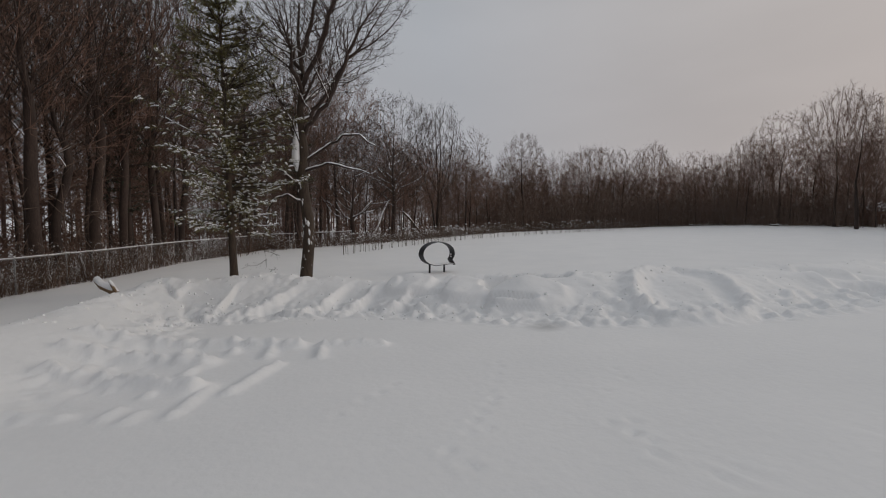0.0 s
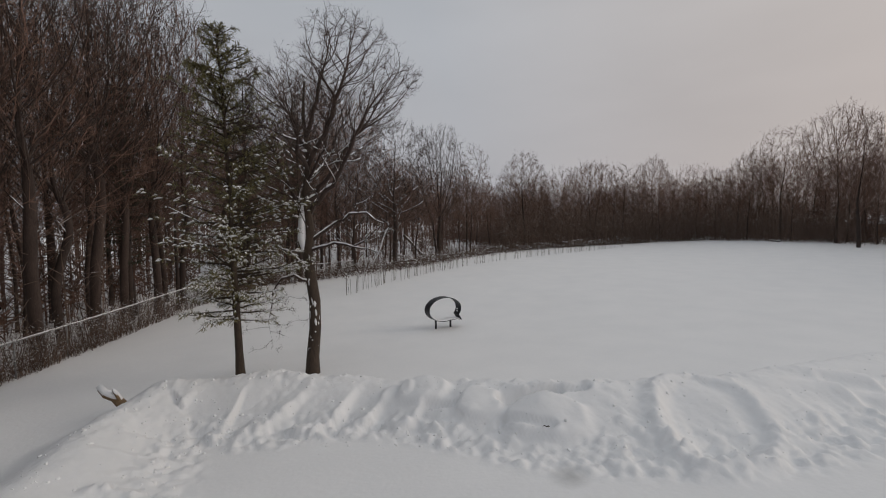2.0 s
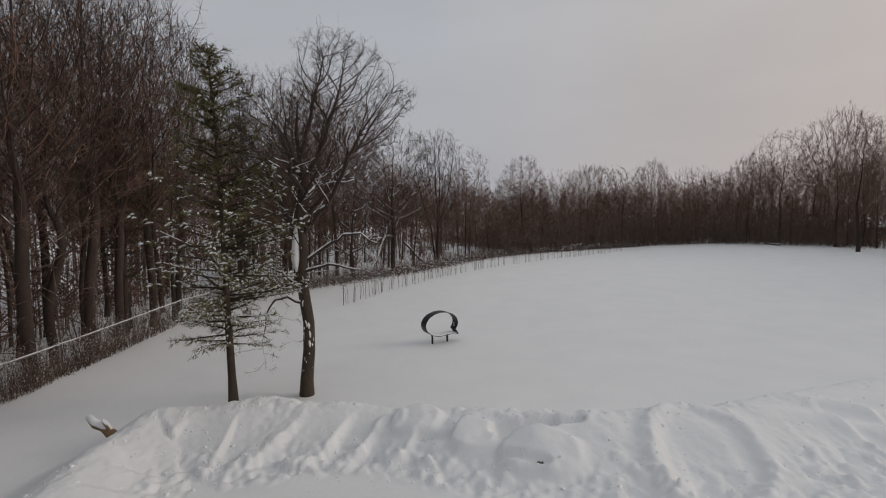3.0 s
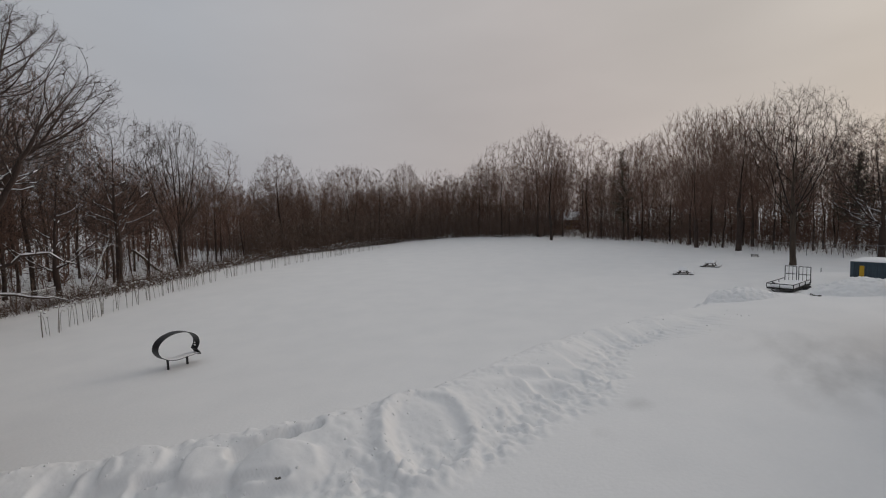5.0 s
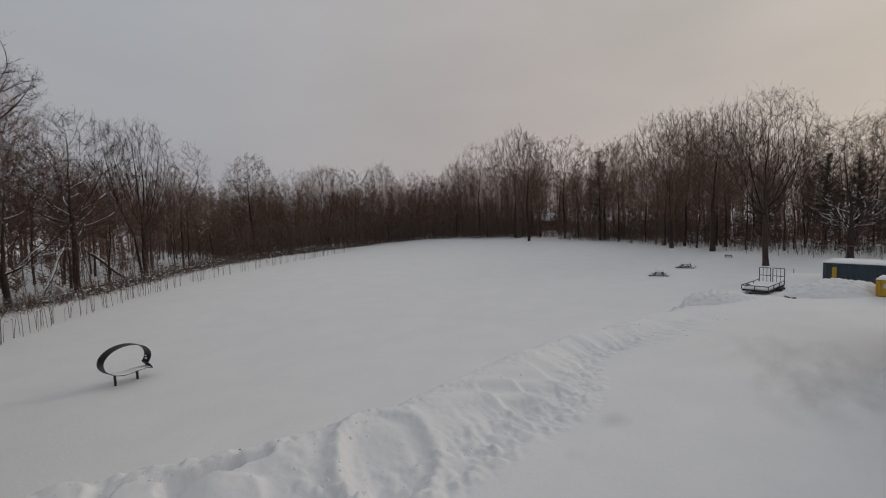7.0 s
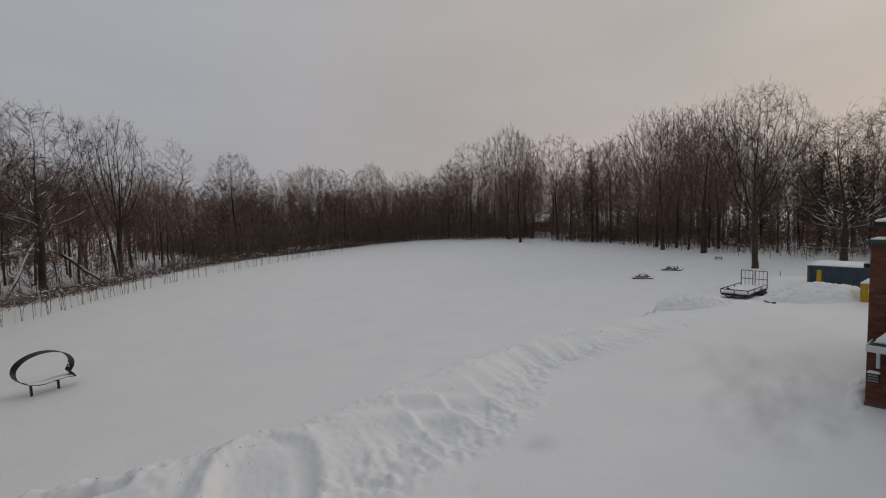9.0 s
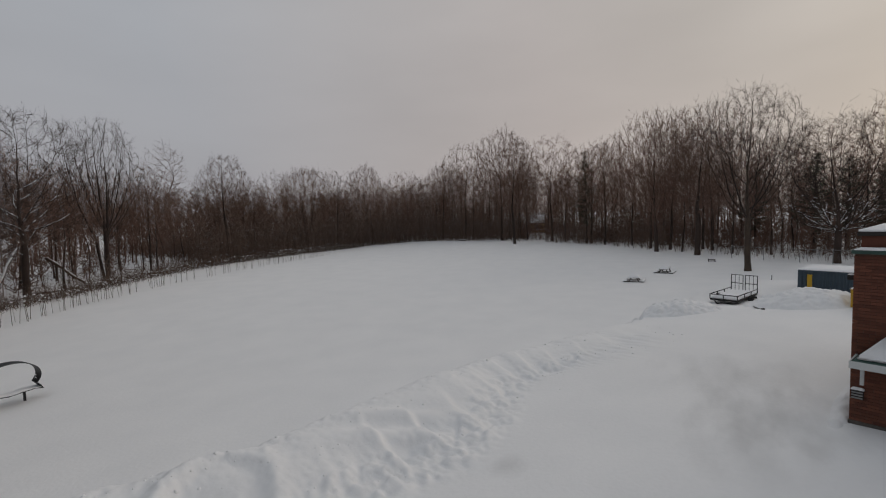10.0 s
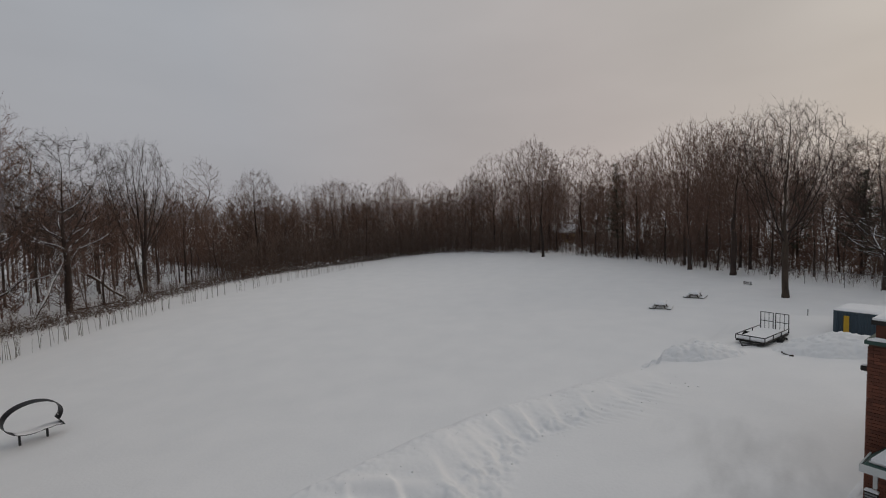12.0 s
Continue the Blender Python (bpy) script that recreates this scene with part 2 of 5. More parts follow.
def empty(name, m, label, category, group="", kind=""):
    ob = new(name)
    ob.empty_display_size = 0.2
    ob.matrix_world = m
    return tagged(ob, label, category, group, kind)


# ---- ground: field, cleared lot, ploughed banks ----
BANK = [(-8.5, -2.0, 0.45), (-6.6, 4.5, 0.55), (-5.2, 9.0, 0.6), (-4.1, 12.5, 0.68), (-2.6, 14.3, 0.92), (-0.3, 13.6, 1.0), (2.6, 11.6, 0.8),
        (6.2, 7.9, 0.95), (9.7, 5.7, 0.8), (12.5, 5.0, 0.85), (18.6, 3.5, 0.62), (23.9, 1.0, 0.45), (27.0, -0.3, 0.2)]
LOT_END = [(33, -1.6), (40, -5), (44, -12), (44, -60), (-60, -60), (-30, -10)]


def smooth(a, b, x):
    w = np.clip((x - a) / (b - a), 0, 1)
    return w * w * (3 - 2 * w)


def lot_height(x, y):
    return 0.06 + 0.01 * np.clip(x, -20, 40) - 0.06 * np.clip(y, -9, 16)


def field_height(x, y):
    u, v = np.clip(x / 50, -0.7, 2.2), np.clip(y / 50, -0.5, 1.5)
    z = -0.43 + 0.357 * u - 0.988 * v + 0.057 * u * u + 0.249 * u * v + 0.519 * v * v
    z = z - 0.3 * np.exp(-((x - 10) ** 2 + (y - 20) ** 2) / 90) - 0.25 * np.exp(-((x - 50) ** 2 + y ** 2) / 150)
    return z + 0.3 * np.exp(-((x - 88) ** 2 + (y - 40) ** 2) / 120)


def wave(x, y, s, seed):
    """Cheap smooth noise from turned sine waves."""
    r = np.random.RandomState(seed)
    z = 0 * x
    for k in range(7):
        a, ph, q = r.rand() * 6.28, r.rand() * 6.28, s * (0.6 + 0.9 * r.rand())
        z = z + np.sin((x * np.cos(a) + y * np.sin(a)) * q + ph + 1.3 * np.sin((y * np.cos(a) - x * np.sin(a)) * q * 0.6 + k))
    return z / 4.0


def lumps(x, y, s, seed):
    """Cell-like clods: uneven rounded tops with sharp valleys, s / 4 of them to a metre."""
    u, v = x * s / 4 + 0.35 * wave(x, y, s * 0.5, seed), y * s / 4 + 0.35 * wave(x, y, s * 0.5, seed + 3)
    iu, iv = np.floor(u), np.floor(v)
    best, size = np.full(u.shape, 9.0), np.zeros(u.shape)
    for a in (-1, 0, 1):
        for b in (-1, 0, 1):
            cu, cv = iu + a, iv + b
            h = np.sin(cu * 127.1 + cv * 311.7 + seed) * 43758.5453
            k = np.sin(cu * 269.5 + cv * 183.3 + seed) * 24634.6345
            h, k = h - np.floor(h), k - np.floor(k)
            d = np.hypot(u - cu - h, v - cv - k)
            near = d < best
            best, size = np.where(near, d, best), np.where(near, 0.4 + 1.1 * ((h * 7.3 + k * 3.1) % 1.0), size)
    return size * (1.0 - 1.3 * best ** 1.5) - 0.35


def bank_side(x, y):
    """Distance from the bank's crest (positive on the lot), crest height and place along the crest."""
    best, high, along, run = np.full(x.shape, 1e9), np.zeros(x.shape), np.zeros(x.shape), 0.0
    for (x0, y0, h0), (x1, y1, h1) in zip(BANK, BANK[1:]):
        dx, dy = x1 - x0, y1 - y0
        ln = math.hypot(dx, dy)
        w = np.clip(((x - x0) * dx + (y - y0) * dy) / ln ** 2, 0, 1)
        d = np.hypot(x - x0 - w * dx, y - y0 - w * dy)
        near = d < best
        best, high, along = np.where(near, d, best), np.where(near, h0 + w * (h1 - h0), high), np.where(near, run + w * ln, along)
        run += ln
    poly = [(a, b) for a, b, _ in BANK] + LOT_END
    inside = np.zeros(x.shape, bool)
    for (xa, ya), (xb, yb) in zip(poly, poly[1:] + poly[:1]):
        if ya != yb:
            inside ^= ((ya > y) != (yb > y)) & (x < (xb - xa) * (y - ya) / (yb - ya) + xa)
    return np.where(inside, best, -best), high, along


# low ridges that the plough left on the lot: x, y, x, y, height, width
RIDGES = [(-3.7, 9.3, -1.3, 7.5, 0.2, 0.22), (-1.15, 7.35, -0.4, 6.7, 0.18, 0.2), (0.0, 6.45, 0.9, 5.85, 0.13, 0.13), (-3.85, 8.1, -1.9, 6.4, 0.18, 0.2), (-3.9, 6.8, -2.15, 5.0, 0.17, 0.2),
          (-0.95, 5.6, -1.75, 4.5, 0.07, 0.1), (-1.95, 4.9, -2.4, 3.95, 0.06, 0.09), (-2.95, 4.6, -3.08, 4.35, 0.05, 0.08), (-2.7, 4.3, -2.85, 4.05, 0.05, 0.08), (-1.27, 7.55, -1.45, 6.9, 0.08, 0.1), (-0.75, 7.0, -1.0, 6.2, 0.08, 0.1),
          (0.0, 6.45, -0.28, 5.6, 0.08, 0.08), (-1.9, 6.45, -2.2, 5.9, 0.08, 0.1), (-2.4, 5.45, -2.65, 5.0, 0.07, 0.09), (-2.0, 8.0, -2.2, 7.5, 0.08, 0.1), (-2.9, 6.0, -3.1, 5.6, 0.08, 0.09), (-4.4, 5.4, -3.5, 4.7, 0.06, 0.13)]
# slabs of crusted snow thrown up on the bank: x, y, reach along, reach across, height, turn
SLABS = [(3.5, 9.95, 0.75, 0.55, 0.22, -40), (4.35, 8.3, 0.62, 0.6, 0.24, -50), (5.2, 6.75, 1.1, 0.7, 0.24, -45), (2.9, 10.4, 0.5, 0.4, 0.12, -30)]
# hollows behind the slabs: x, y, x, y, depth, width
DENTS = [(4.95, 8.1, 6.1, 7.5, 0.36, 0.27), (6.1, 7.5, 6.7, 7.1, 0.2, 0.18), (4.3, 7.45, 5.0, 6.45, 0.14, 0.14), (3.3, 9.4, 3.9, 8.9, 0.16, 0.14)]
# piles apart from the bank: x, y, radius along x, radius along y, height, turn
PILES = [(19.6, -5.9, 2.0, 0.5, 0.25, 10)]


# rows of prints across the lot: from x, y to x, y, how many, depth
PRINTS = [(-0.5, 1.0, 0.95, 2.5, 9, 0.05), (0.95, 2.5, 2.0, 3.8, 5, 0.03), (1.1, -0.1, 3.2, -0.5, 12, 0.04), (-0.8, 2.9, 0.2, 3.6, 4, 0.05), (1.1, 0.3, 1.5, 1.2, 7, 0.05), (2.0, 1.7, 3.3, 2.4, 3, 0.03)]


def ground_height(x, y):
    x, y = np.asarray(x, float), np.asarray(y, float)
    s, high, along = bank_side(x, y)
    z = field_height(x, y)
    z = z + (lot_height(x, y) - z) * smooth(-2.2, 1.6, s)
    wide = 2.7 + 0.35 * np.sin(along * 0.7) + 1.0 * smooth(27, 33, along) - 1.3 * smooth(35, 42, along)
    prof = np.where(s > 0, 1 - smooth(0.0, 1, s / wide) ** 0.8, 1 - smooth(0.0, 1, -s / 1.7))
    face = smooth(0.05, 0.5, s / wide) * (1 - smooth(0.75, 1.05, s / wide))
    toe = smooth(0.45, 0.75, s / wide) * (1 - smooth(0.95, 1.15, s / wide))
    crest = np.exp(-(s / 0.55) ** 2)
    step = along / 1.45 + s * 0.2 + 0.3 * wave(x, y, 0.7, 8)
    chute = (step - np.floor(step))
    chute = np.minimum(chute ** 1.6, (1 - chute) * 6)
    front = smooth(13, 15, along) * (1 - 0.8 * smooth(24, 27, along) * (1 - smooth(34, 36, along))) * (1 - 0.6 * smooth(36, 38, along))
    z = z + high * prof * (1 + 0.12 * wave(along, 0 * s, 1.1, 2) + 0.08 * wave(along, s, 2.4, 4))
    z = z + face * front * 0.24 * (chute - 0.45)
    rubble = smooth(-0.5, 0.6, wave(x, y, 1.1, 12)) * (1 - 0.3 * smooth(9.5, 12, x))
    slab = 0 * x
    for px, py, rx, ry, h, turn in SLABS:
        slab = np.maximum(slab, np.exp(-(((x - px) ** 2 + (y - py) ** 2) / (rx * ry * 1.6)) ** 2))
    calm = (1 - 0.85 * slab) * (1 - 0.25 * smooth(9.5, 12, x)) * (0.35 + 0.65 * smooth(11, 16, along))
    ribs = np.sin(along * 5.6 + s * 1.1 + 0.8 * wave(x, y, 0.9, 17))
    z = z + smooth(11, 12, x) * (1 - smooth(19, 21, x)) * smooth(-0.2, 0.3, s / wide) * (1 - smooth(0.8, 1.15, s / wide)) * 0.03 * np.sign(ribs) * np.abs(ribs) ** 0.7 * smooth(-0.9, 0.5, wave(x, y, 0.8, 18))
    z = z + (toe * 0.11 + crest * 0.07 * (0.4 + 0.6 * rubble) + face * 0.05 * rubble) * calm * lumps(x, y, 11.0, 11) * np.minimum(high + 0.2, 1)
    z = z + (toe * 0.06 + crest * 0.04 + face * 0.035 * (0.3 + 0.7 * rubble)) * calm * lumps(x, y, 25.0, 15)
    # plough loop and wheel ruts where the bank turns along the lot
    loop = np.hypot(((x - 8.25) * 0.82 + (y - 4.65) * 0.57) * 0.72, ((y - 4.65) * 0.82 - (x - 8.25) * 0.57) * 1.1) + 0.14 * wave(x, y, 1.3, 52)
    broken = smooth(-0.7, 0.5, wave(x, y, 0.9, 53))
    z = z + (0.55 + 0.45 * broken) * (0.16 * np.exp(-((loop - 1.35) / 0.24) ** 2) - 0.16 * (1 - smooth(0.9, 1.3, loop)) + 0.07 * np.exp(-((loop - 1.35) / 0.3) ** 2) * lumps(x, y, 24.0, 54))
    zone = np.exp(-(((x - 12.3) / 2.0) ** 2 + ((y - 3.4) / 1.5) ** 2))
    z = z + zone * 0.11 * np.sin((x * 0.75 + y * 0.66) * 5.2 + 1.4 * wave(x, y, 1.1, 51)) * (0.4 + 0.6 * broken)
    lot = smooth(0.5, 3.0, s)
    z = z + lot * (0.018 * wave(x, y, 0.8, 21) + 0.03 * smooth(9, 14, x) * wave(0.5 * x + 0.4 * y, 1.1 * y - 0.3 * x, 0.6, 23)) + (1 - lot) * (1 - prof) * 0.03 * wave(x, y, 0.35, 22)
    rough_wave, rough_clods = wave(x, y, 4.5, 31), lumps(x, y, 30.0, 32)
    relief = 0 * x
    for x0, y0, x1, y1, h, w in RIDGES:
        dx, dy = x1 - x0, y1 - y0
        k = np.clip(((x - x0) * dx + (y - y0) * dy) / (dx * dx + dy * dy), 0, 1)
        d = np.hypot(x - x0 - k * dx, y - y0 - k * dy)
        relief = np.maximum(relief, h * np.exp(-(d / w) ** 2))
    z = z + relief * (0.8 + 0.12 * rough_wave + 0.5 * rough_clods)
    near = np.random.RandomState(77)
    for x0, y0, x1, y1, n, deep in PRINTS:
        for k in range(n):
            w = (k + near.rand() * 0.5) / n
            px, py = x0 + w * (x1 - x0) + near.normal() * 0.07, y0 + w * (y1 - y0) + near.normal() * 0.07
            d = np.hypot(x - px, y - py)
            z = z - 0.8 * deep * np.exp(-(d / 0.045) ** 2) + 0.15 * deep * np.exp(-((d - 0.11) / 0.05) ** 2)
    z = z - 0.32 * np.exp(-((x - 34.6) / 2.4) ** 2 - ((y + 5.0) / 1.9) ** 2)
    for px, py, rx, ry, h, turn in SLABS:
        c, q = math.cos(radians(turn)), math.sin(radians(turn))
        a, b = ((x - px) * c + (y - py) * q) / rx, (-(x - px) * q + (y - py) * c) / ry
        d = (np.abs(a) ** 2.6 + np.abs(b) ** 2.6) ** (1 / 2.6) + 0.16 * wave(x, y, 2.6, 61) + 0.05 * wave(x, y, 7.0, 62)
        z = z + 0.75 * h * (1 - smooth(0.78, 1.06, d)) * (0.9 + 0.3 * wave(x, y, 1.9, 63) + 0.14 * wave(x, y, 4.5, 64) + 0.1 * lumps(x, y, 14.0, 65))
    for x0, y0, x1, y1, deep, w in DENTS:
        dx, dy = x1 - x0, y1 - y0
        k = np.clip(((x - x0) * dx + (y - y0) * dy) / (dx * dx + dy * dy), 0, 1)
        d = np.hypot(x - x0 - k * dx, y - y0 - k * dy) / w + 0.2 * wave(x, y, 2.2, 66)
        z = z - deep * (1 - smooth(0.5, 1.05, d))
    for px, py, rx, ry, h, turn in PILES:
        c, q = math.cos(radians(turn)), math.sin(radians(turn))
        a, b = ((x - px) * c + (y - py) * q) / rx, (-(x - px) * q + (y - py) * c) / ry
        g = np.exp(-(a * a + b * b) * 1.2)
        z = z + h * g * (1 + 0.10 * lumps(x, y, 2.6, 41)) + 0.05 * h * g * lumps(x, y, 6.0, 43)
    return z


def spread(lo, hi, step, reach, growth=1.22):
    """Grid lines: even between lo and hi, then ever wider out to reach."""
    core = list(np.arange(lo, hi, step))
    out, d, p = [], step, core[-1]
    while p < reach:
        d = min(d * growth, 60)
        p += d
        out.append(p)
    low, d, p = [], step, lo
    while p > -reach:
        d = min(d * growth, 60)
        p -= d
        low.append(p)
    return np.array(low[::-1] + core + out)


gx, gy = spread(-8.0, 25.0, 0.066, 1500), spread(0.5, 15.0, 0.066, 1500)
GX, GY = np.meshgrid(gx, gy)
GZ = ground_height(GX, GY)
nx, ny = len(gx), len(gy)


def gz(x, y):
    """Height of the ground sheet at a place."""
    i, j = min(max(int(np.searchsorted(gx, x)) - 1, 0), nx - 2), min(max(int(np.searchsorted(gy, y)) - 1, 0), ny - 2)
    u, v = (x - gx[i]) / (gx[i + 1] - gx[i]), (y - gy[j]) / (gy[j + 1] - gy[j])
    return float((GZ[j, i] * (1 - u) + GZ[j, i + 1] * u) * (1 - v) + (GZ[j + 1, i] * (1 - u) + GZ[j + 1, i + 1] * u) * v)


idx = np.arange(nx * ny).reshape(ny, nx)
gm = bpy.data.meshes.new("ground")
gm.from_pydata(np.stack([GX, GY, GZ], -1).reshape(-1, 3).tolist(), [], np.stack([idx[:-1, :-1], idx[:-1, 1:], idx[1:, 1:], idx[1:, :-1]], -1).reshape(-1, 4).tolist())
gm.polygons.foreach_set("use_smooth", [True] * len(gm.polygons))
tagged(link("ground", gm, SNOW), "snow-covered field and ploughed parking lot with lumpy snow banks", "ground", kind="structure")


# ---- trees ----
def bend(rng, p, d, length, r0, r1, segs, up, wob):
    pts, rads, q = [p.copy()], [r0], p.copy()
    d = d.normalized()
    for i in range(segs):
        d = (d + Vector((rng.uniform(-wob, wob), rng.uniform(-wob, wob), rng.uniform(-wob, wob) + up))).normalized()
        q = q + d * (length / segs)
        pts.append(q.copy())
        rads.append(r0 + (r1 - r0) * (i + 1) / segs)
    return pts, rads


def side_way(rng, d, angle):
    a = d.orthogonal().normalized()
    a.rotate(Matrix.Rotation(rng.uniform(0, 6.283), 3, d))
    return (d * math.cos(angle) + a * math.sin(angle)).normalized()


def colonise(rs, nodes, parents, pts, step, up, wob, slope, kill=1.15, most=70, least=0.12):
    """Lets limbs grow from the given nodes towards points of the crown; gives all nodes and each one's parent."""
    nodes, parents = np.array(nodes, float), np.array(parents, int)
    kids = np.zeros(len(nodes), int)
    best, near = np.full(len(pts), 1e9), np.zeros(len(pts), int)
    alive, fresh = np.ones(len(pts), bool), 0
    for _ in range(most):
        if fresh == len(nodes) or not alive.any():
            break
        live = np.nonzero(alive)[0]
        v = pts[live, None, :] - nodes[None, fresh:, :]
        d = (v ** 2).sum(-1)
        gone = d.min(1) < (kill * step) ** 2
        d = d + 5 * np.maximum(0, slope * np.hypot(v[..., 0], v[..., 1]) - v[..., 2]) ** 2
        k = d.argmin(1)
        d = d[np.arange(len(live)), k]
        closer = d < best[live]
        near[live[closer]], best[live[closer]] = fresh + k[closer], d[closer]
        alive[live[gone]] = False
        alive &= kids[near] < 3
        live = np.nonzero(alive)[0]
        tips, which = np.unique(near[live], return_inverse=True)
        way = pts[live] - nodes[near[live]]
        way /= np.linalg.norm(way, axis=1)[:, None] + 1e-9
        pull = np.zeros((len(tips), 3))
        np.add.at(pull, which, way)
        pull /= np.linalg.norm(pull, axis=1)[:, None] + 1e-9
        pull += rs.normal(0, wob, pull.shape) + (0, 0, up)
        old = nodes[tips] - nodes[np.maximum(parents[tips], 0)]
        pull += (0.25 + 0.75 * (kids[tips] == 0))[:, None] * old / (np.linalg.norm(old, axis=1)[:, None] + 1e-9)
        pull /= np.linalg.norm(pull, axis=1)[:, None] + 1e-9
        pull[:, 2] = np.maximum(pull[:, 2], least)
        fresh = len(nodes)
        kids[tips] += 1
        nodes, parents, kids = np.vstack([nodes, nodes[tips] + pull * step]), np.concatenate([parents, tips]), np.concatenate([kids, np.zeros(len(tips), int)])
    return nodes, parents


def chains(parents, weight):
    """Splits a branching into runs of nodes, each following its heaviest child."""
    kids = [[] for _ in parents]
    for i, p in enumerate(parents):
        if p >= 0:
            kids[p].append(i)
    runs, todo = [], [i for i, p in enumerate(parents) if p < 0]
    while todo:
        i = todo.pop()
        run = [i] if parents[i] < 0 else [parents[i], i]
        while kids[i]:
            ks = sorted(kids[i], key=lambda k: -weight[k])
            todo.extend(ks[1:])
            i = ks[0]
            run.append(i)
        runs.append(run)
    return runs


def limbs_of(rs, nodes, parents, r, tip, wood, power=0.58, twigs=3, twig_long=0.75, snow=None, snow_fat=1.0, snow_below=7.0, droop=0.0, trunk=None, taper=0.25):
    """Turns a branching into tapered limbs with fine twigs at the ends."""
    weight = np.ones(len(nodes))
    for i in range(len(nodes) - 1, -1, -1):
        if parents[i] >= 0:
            weight[parents[i]] += weight[i]
    roots = [i for i, p in enumerate(parents) if p < 0]
    full = max(weight[i] for i in roots)
    top = max(p[2] for p in nodes)
    rad = np.maximum(tip, r * (weight / full) ** power * (1 - taper * np.clip(nodes[:, 2] / top, 0, 1)))
    vec = [Vector(p) for p in nodes]
    for run in chains(parents, weight):
        thick = rad[run[1]] if len(run) > 1 else rad[run[0]]
        pts, rads = [vec[i] for i in run], [float(rad[i]) for i in run]
        rads[0] = min(rads[0], rads[1] * 1.15) if len(run) > 1 and parents[run[0]] >= 0 else rads[0]
        if len(pts) < 2:
            continue
        rads[-1] *= 0.5
        into = trunk if trunk is not None and thick > 0.5 * r else wood
        into.tube(pts, rads, 8 if thick > 0.15 else 5 if thick > 0.05 else 3 if thick > 1.9 * tip else 2)
        if snow is not None:
            for i in range(len(pts) - 1):
                way = (pts[i + 1] - pts[i]).normalized()
                if abs(way.z) < 0.72 and rads[i] > 1.5 * tip and pts[i].z < snow_below and rs.rand() < 0.75:
                    lift = Vector((0, 0, 0.7))
                    snow.tube([pts[i] + lift * rads[i], (pts[i] + pts[i + 1]) / 2 + lift * rads[i] * 1.2, pts[i + 1] + lift * rads[i + 1]],
                              [snow_fat * rads[i] * 0.5, snow_fat * (rads[i] * 0.75 + 0.006), snow_fat * rads[i + 1] * 0.5], 4)
    for i in range(len(nodes)):
        if weight[i] > 7 or parents[i] < 0:
            continue
        d = nodes[i] - nodes[parents[i]]
        d /= np.linalg.norm(d) + 1e-9
        for _ in range(twigs if weight[i] <= 2 else 1):
            way = 0.6 * d + rs.normal(0, 0.5, 3) + np.array((0, 0, 0.08 - droop))
            start = nodes[i] - d * rs.rand() * 0.3
            end = start + way * twig_long * rs.uniform(0.5, 1.2)
            wood.tube([Vector(start), Vector(end)], [tip * 0.8, tip * 0.3], 2)
            if twigs > 2:
                for _ in range(twigs - 2):
                    q = start + (end - start) * rs.uniform(0.3, 0.9)
                    wood.tube([Vector(q), Vector(q + (0.6 * way + rs.normal(0, 0.5, 3)) * twig_long * 0.5)], [tip * 0.6, tip * 0.3], 2)


# growth: crown's lowest share of the height, half-width as a share of the height, level at which it is widest,
# leader's share of the height, crown points, least climb of the limbs, upward pull, wobble
DOME = (0.2, 0.3, 0.5, 0.5, 2000, 0.3, 0.02, 0.1)
VASE = (0.18, 0.24, 0.7, 0.34, 2000, 1.1, 0.1, 0.09)
SLIM = (0.3, 0.17, 0.5, 0.8, 800, 0.3, 0.03, 0.1)
LOOSE = (0.32, 0.24, 0.55, 0.62, 950, 0.35, 0.02, 0.12)
SPREAD = (0.18, 0.4, 0.45, 0.3, 2200, 0.25, 0.0, 0.12)
FORK = (0.26, 0.27, 0.65, 0.2, 1900, 0.6, 0.04, 0.14)
OLD = (0.26, 0.23, 0.65, 0.45, 1500, 0.9, 0.08, 0.12)


def crown_points(rs, h, kind, wide=0.0):
    low, share, level, _, n = kind[:5]
    reach = wide or share * h
    w, a = rs.rand(8 * n), rs.rand(8 * n) * 6.283
    dome = np.sqrt(np.clip(1 - ((w - level) / (1.0 - level)) ** 2, 0, 1))
    shape = np.where(w > level, dome, 0.25 + 0.75 * np.sin(1.571 * w / level))
    keep = rs.rand(8 * n) < shape ** 2
    w, a, shape = w[keep], a[keep], shape[keep]
    lobes = 1 + 0.15 * np.sin(2 * a + rs.rand() * 6 + 3 * w) + 0.13 * np.sin(5 * a + rs.rand() * 6 - 7 * w)
    rad = reach * shape * lobes * rs.rand(len(w)) ** 0.4
    pts = np.stack([rad * np.cos(a), rad * np.sin(a), h * (low + (1 - low) * w * (0.93 + 0.07 * np.sin(3 * a + h) * rad / reach))], -1)
    return pts[:n]


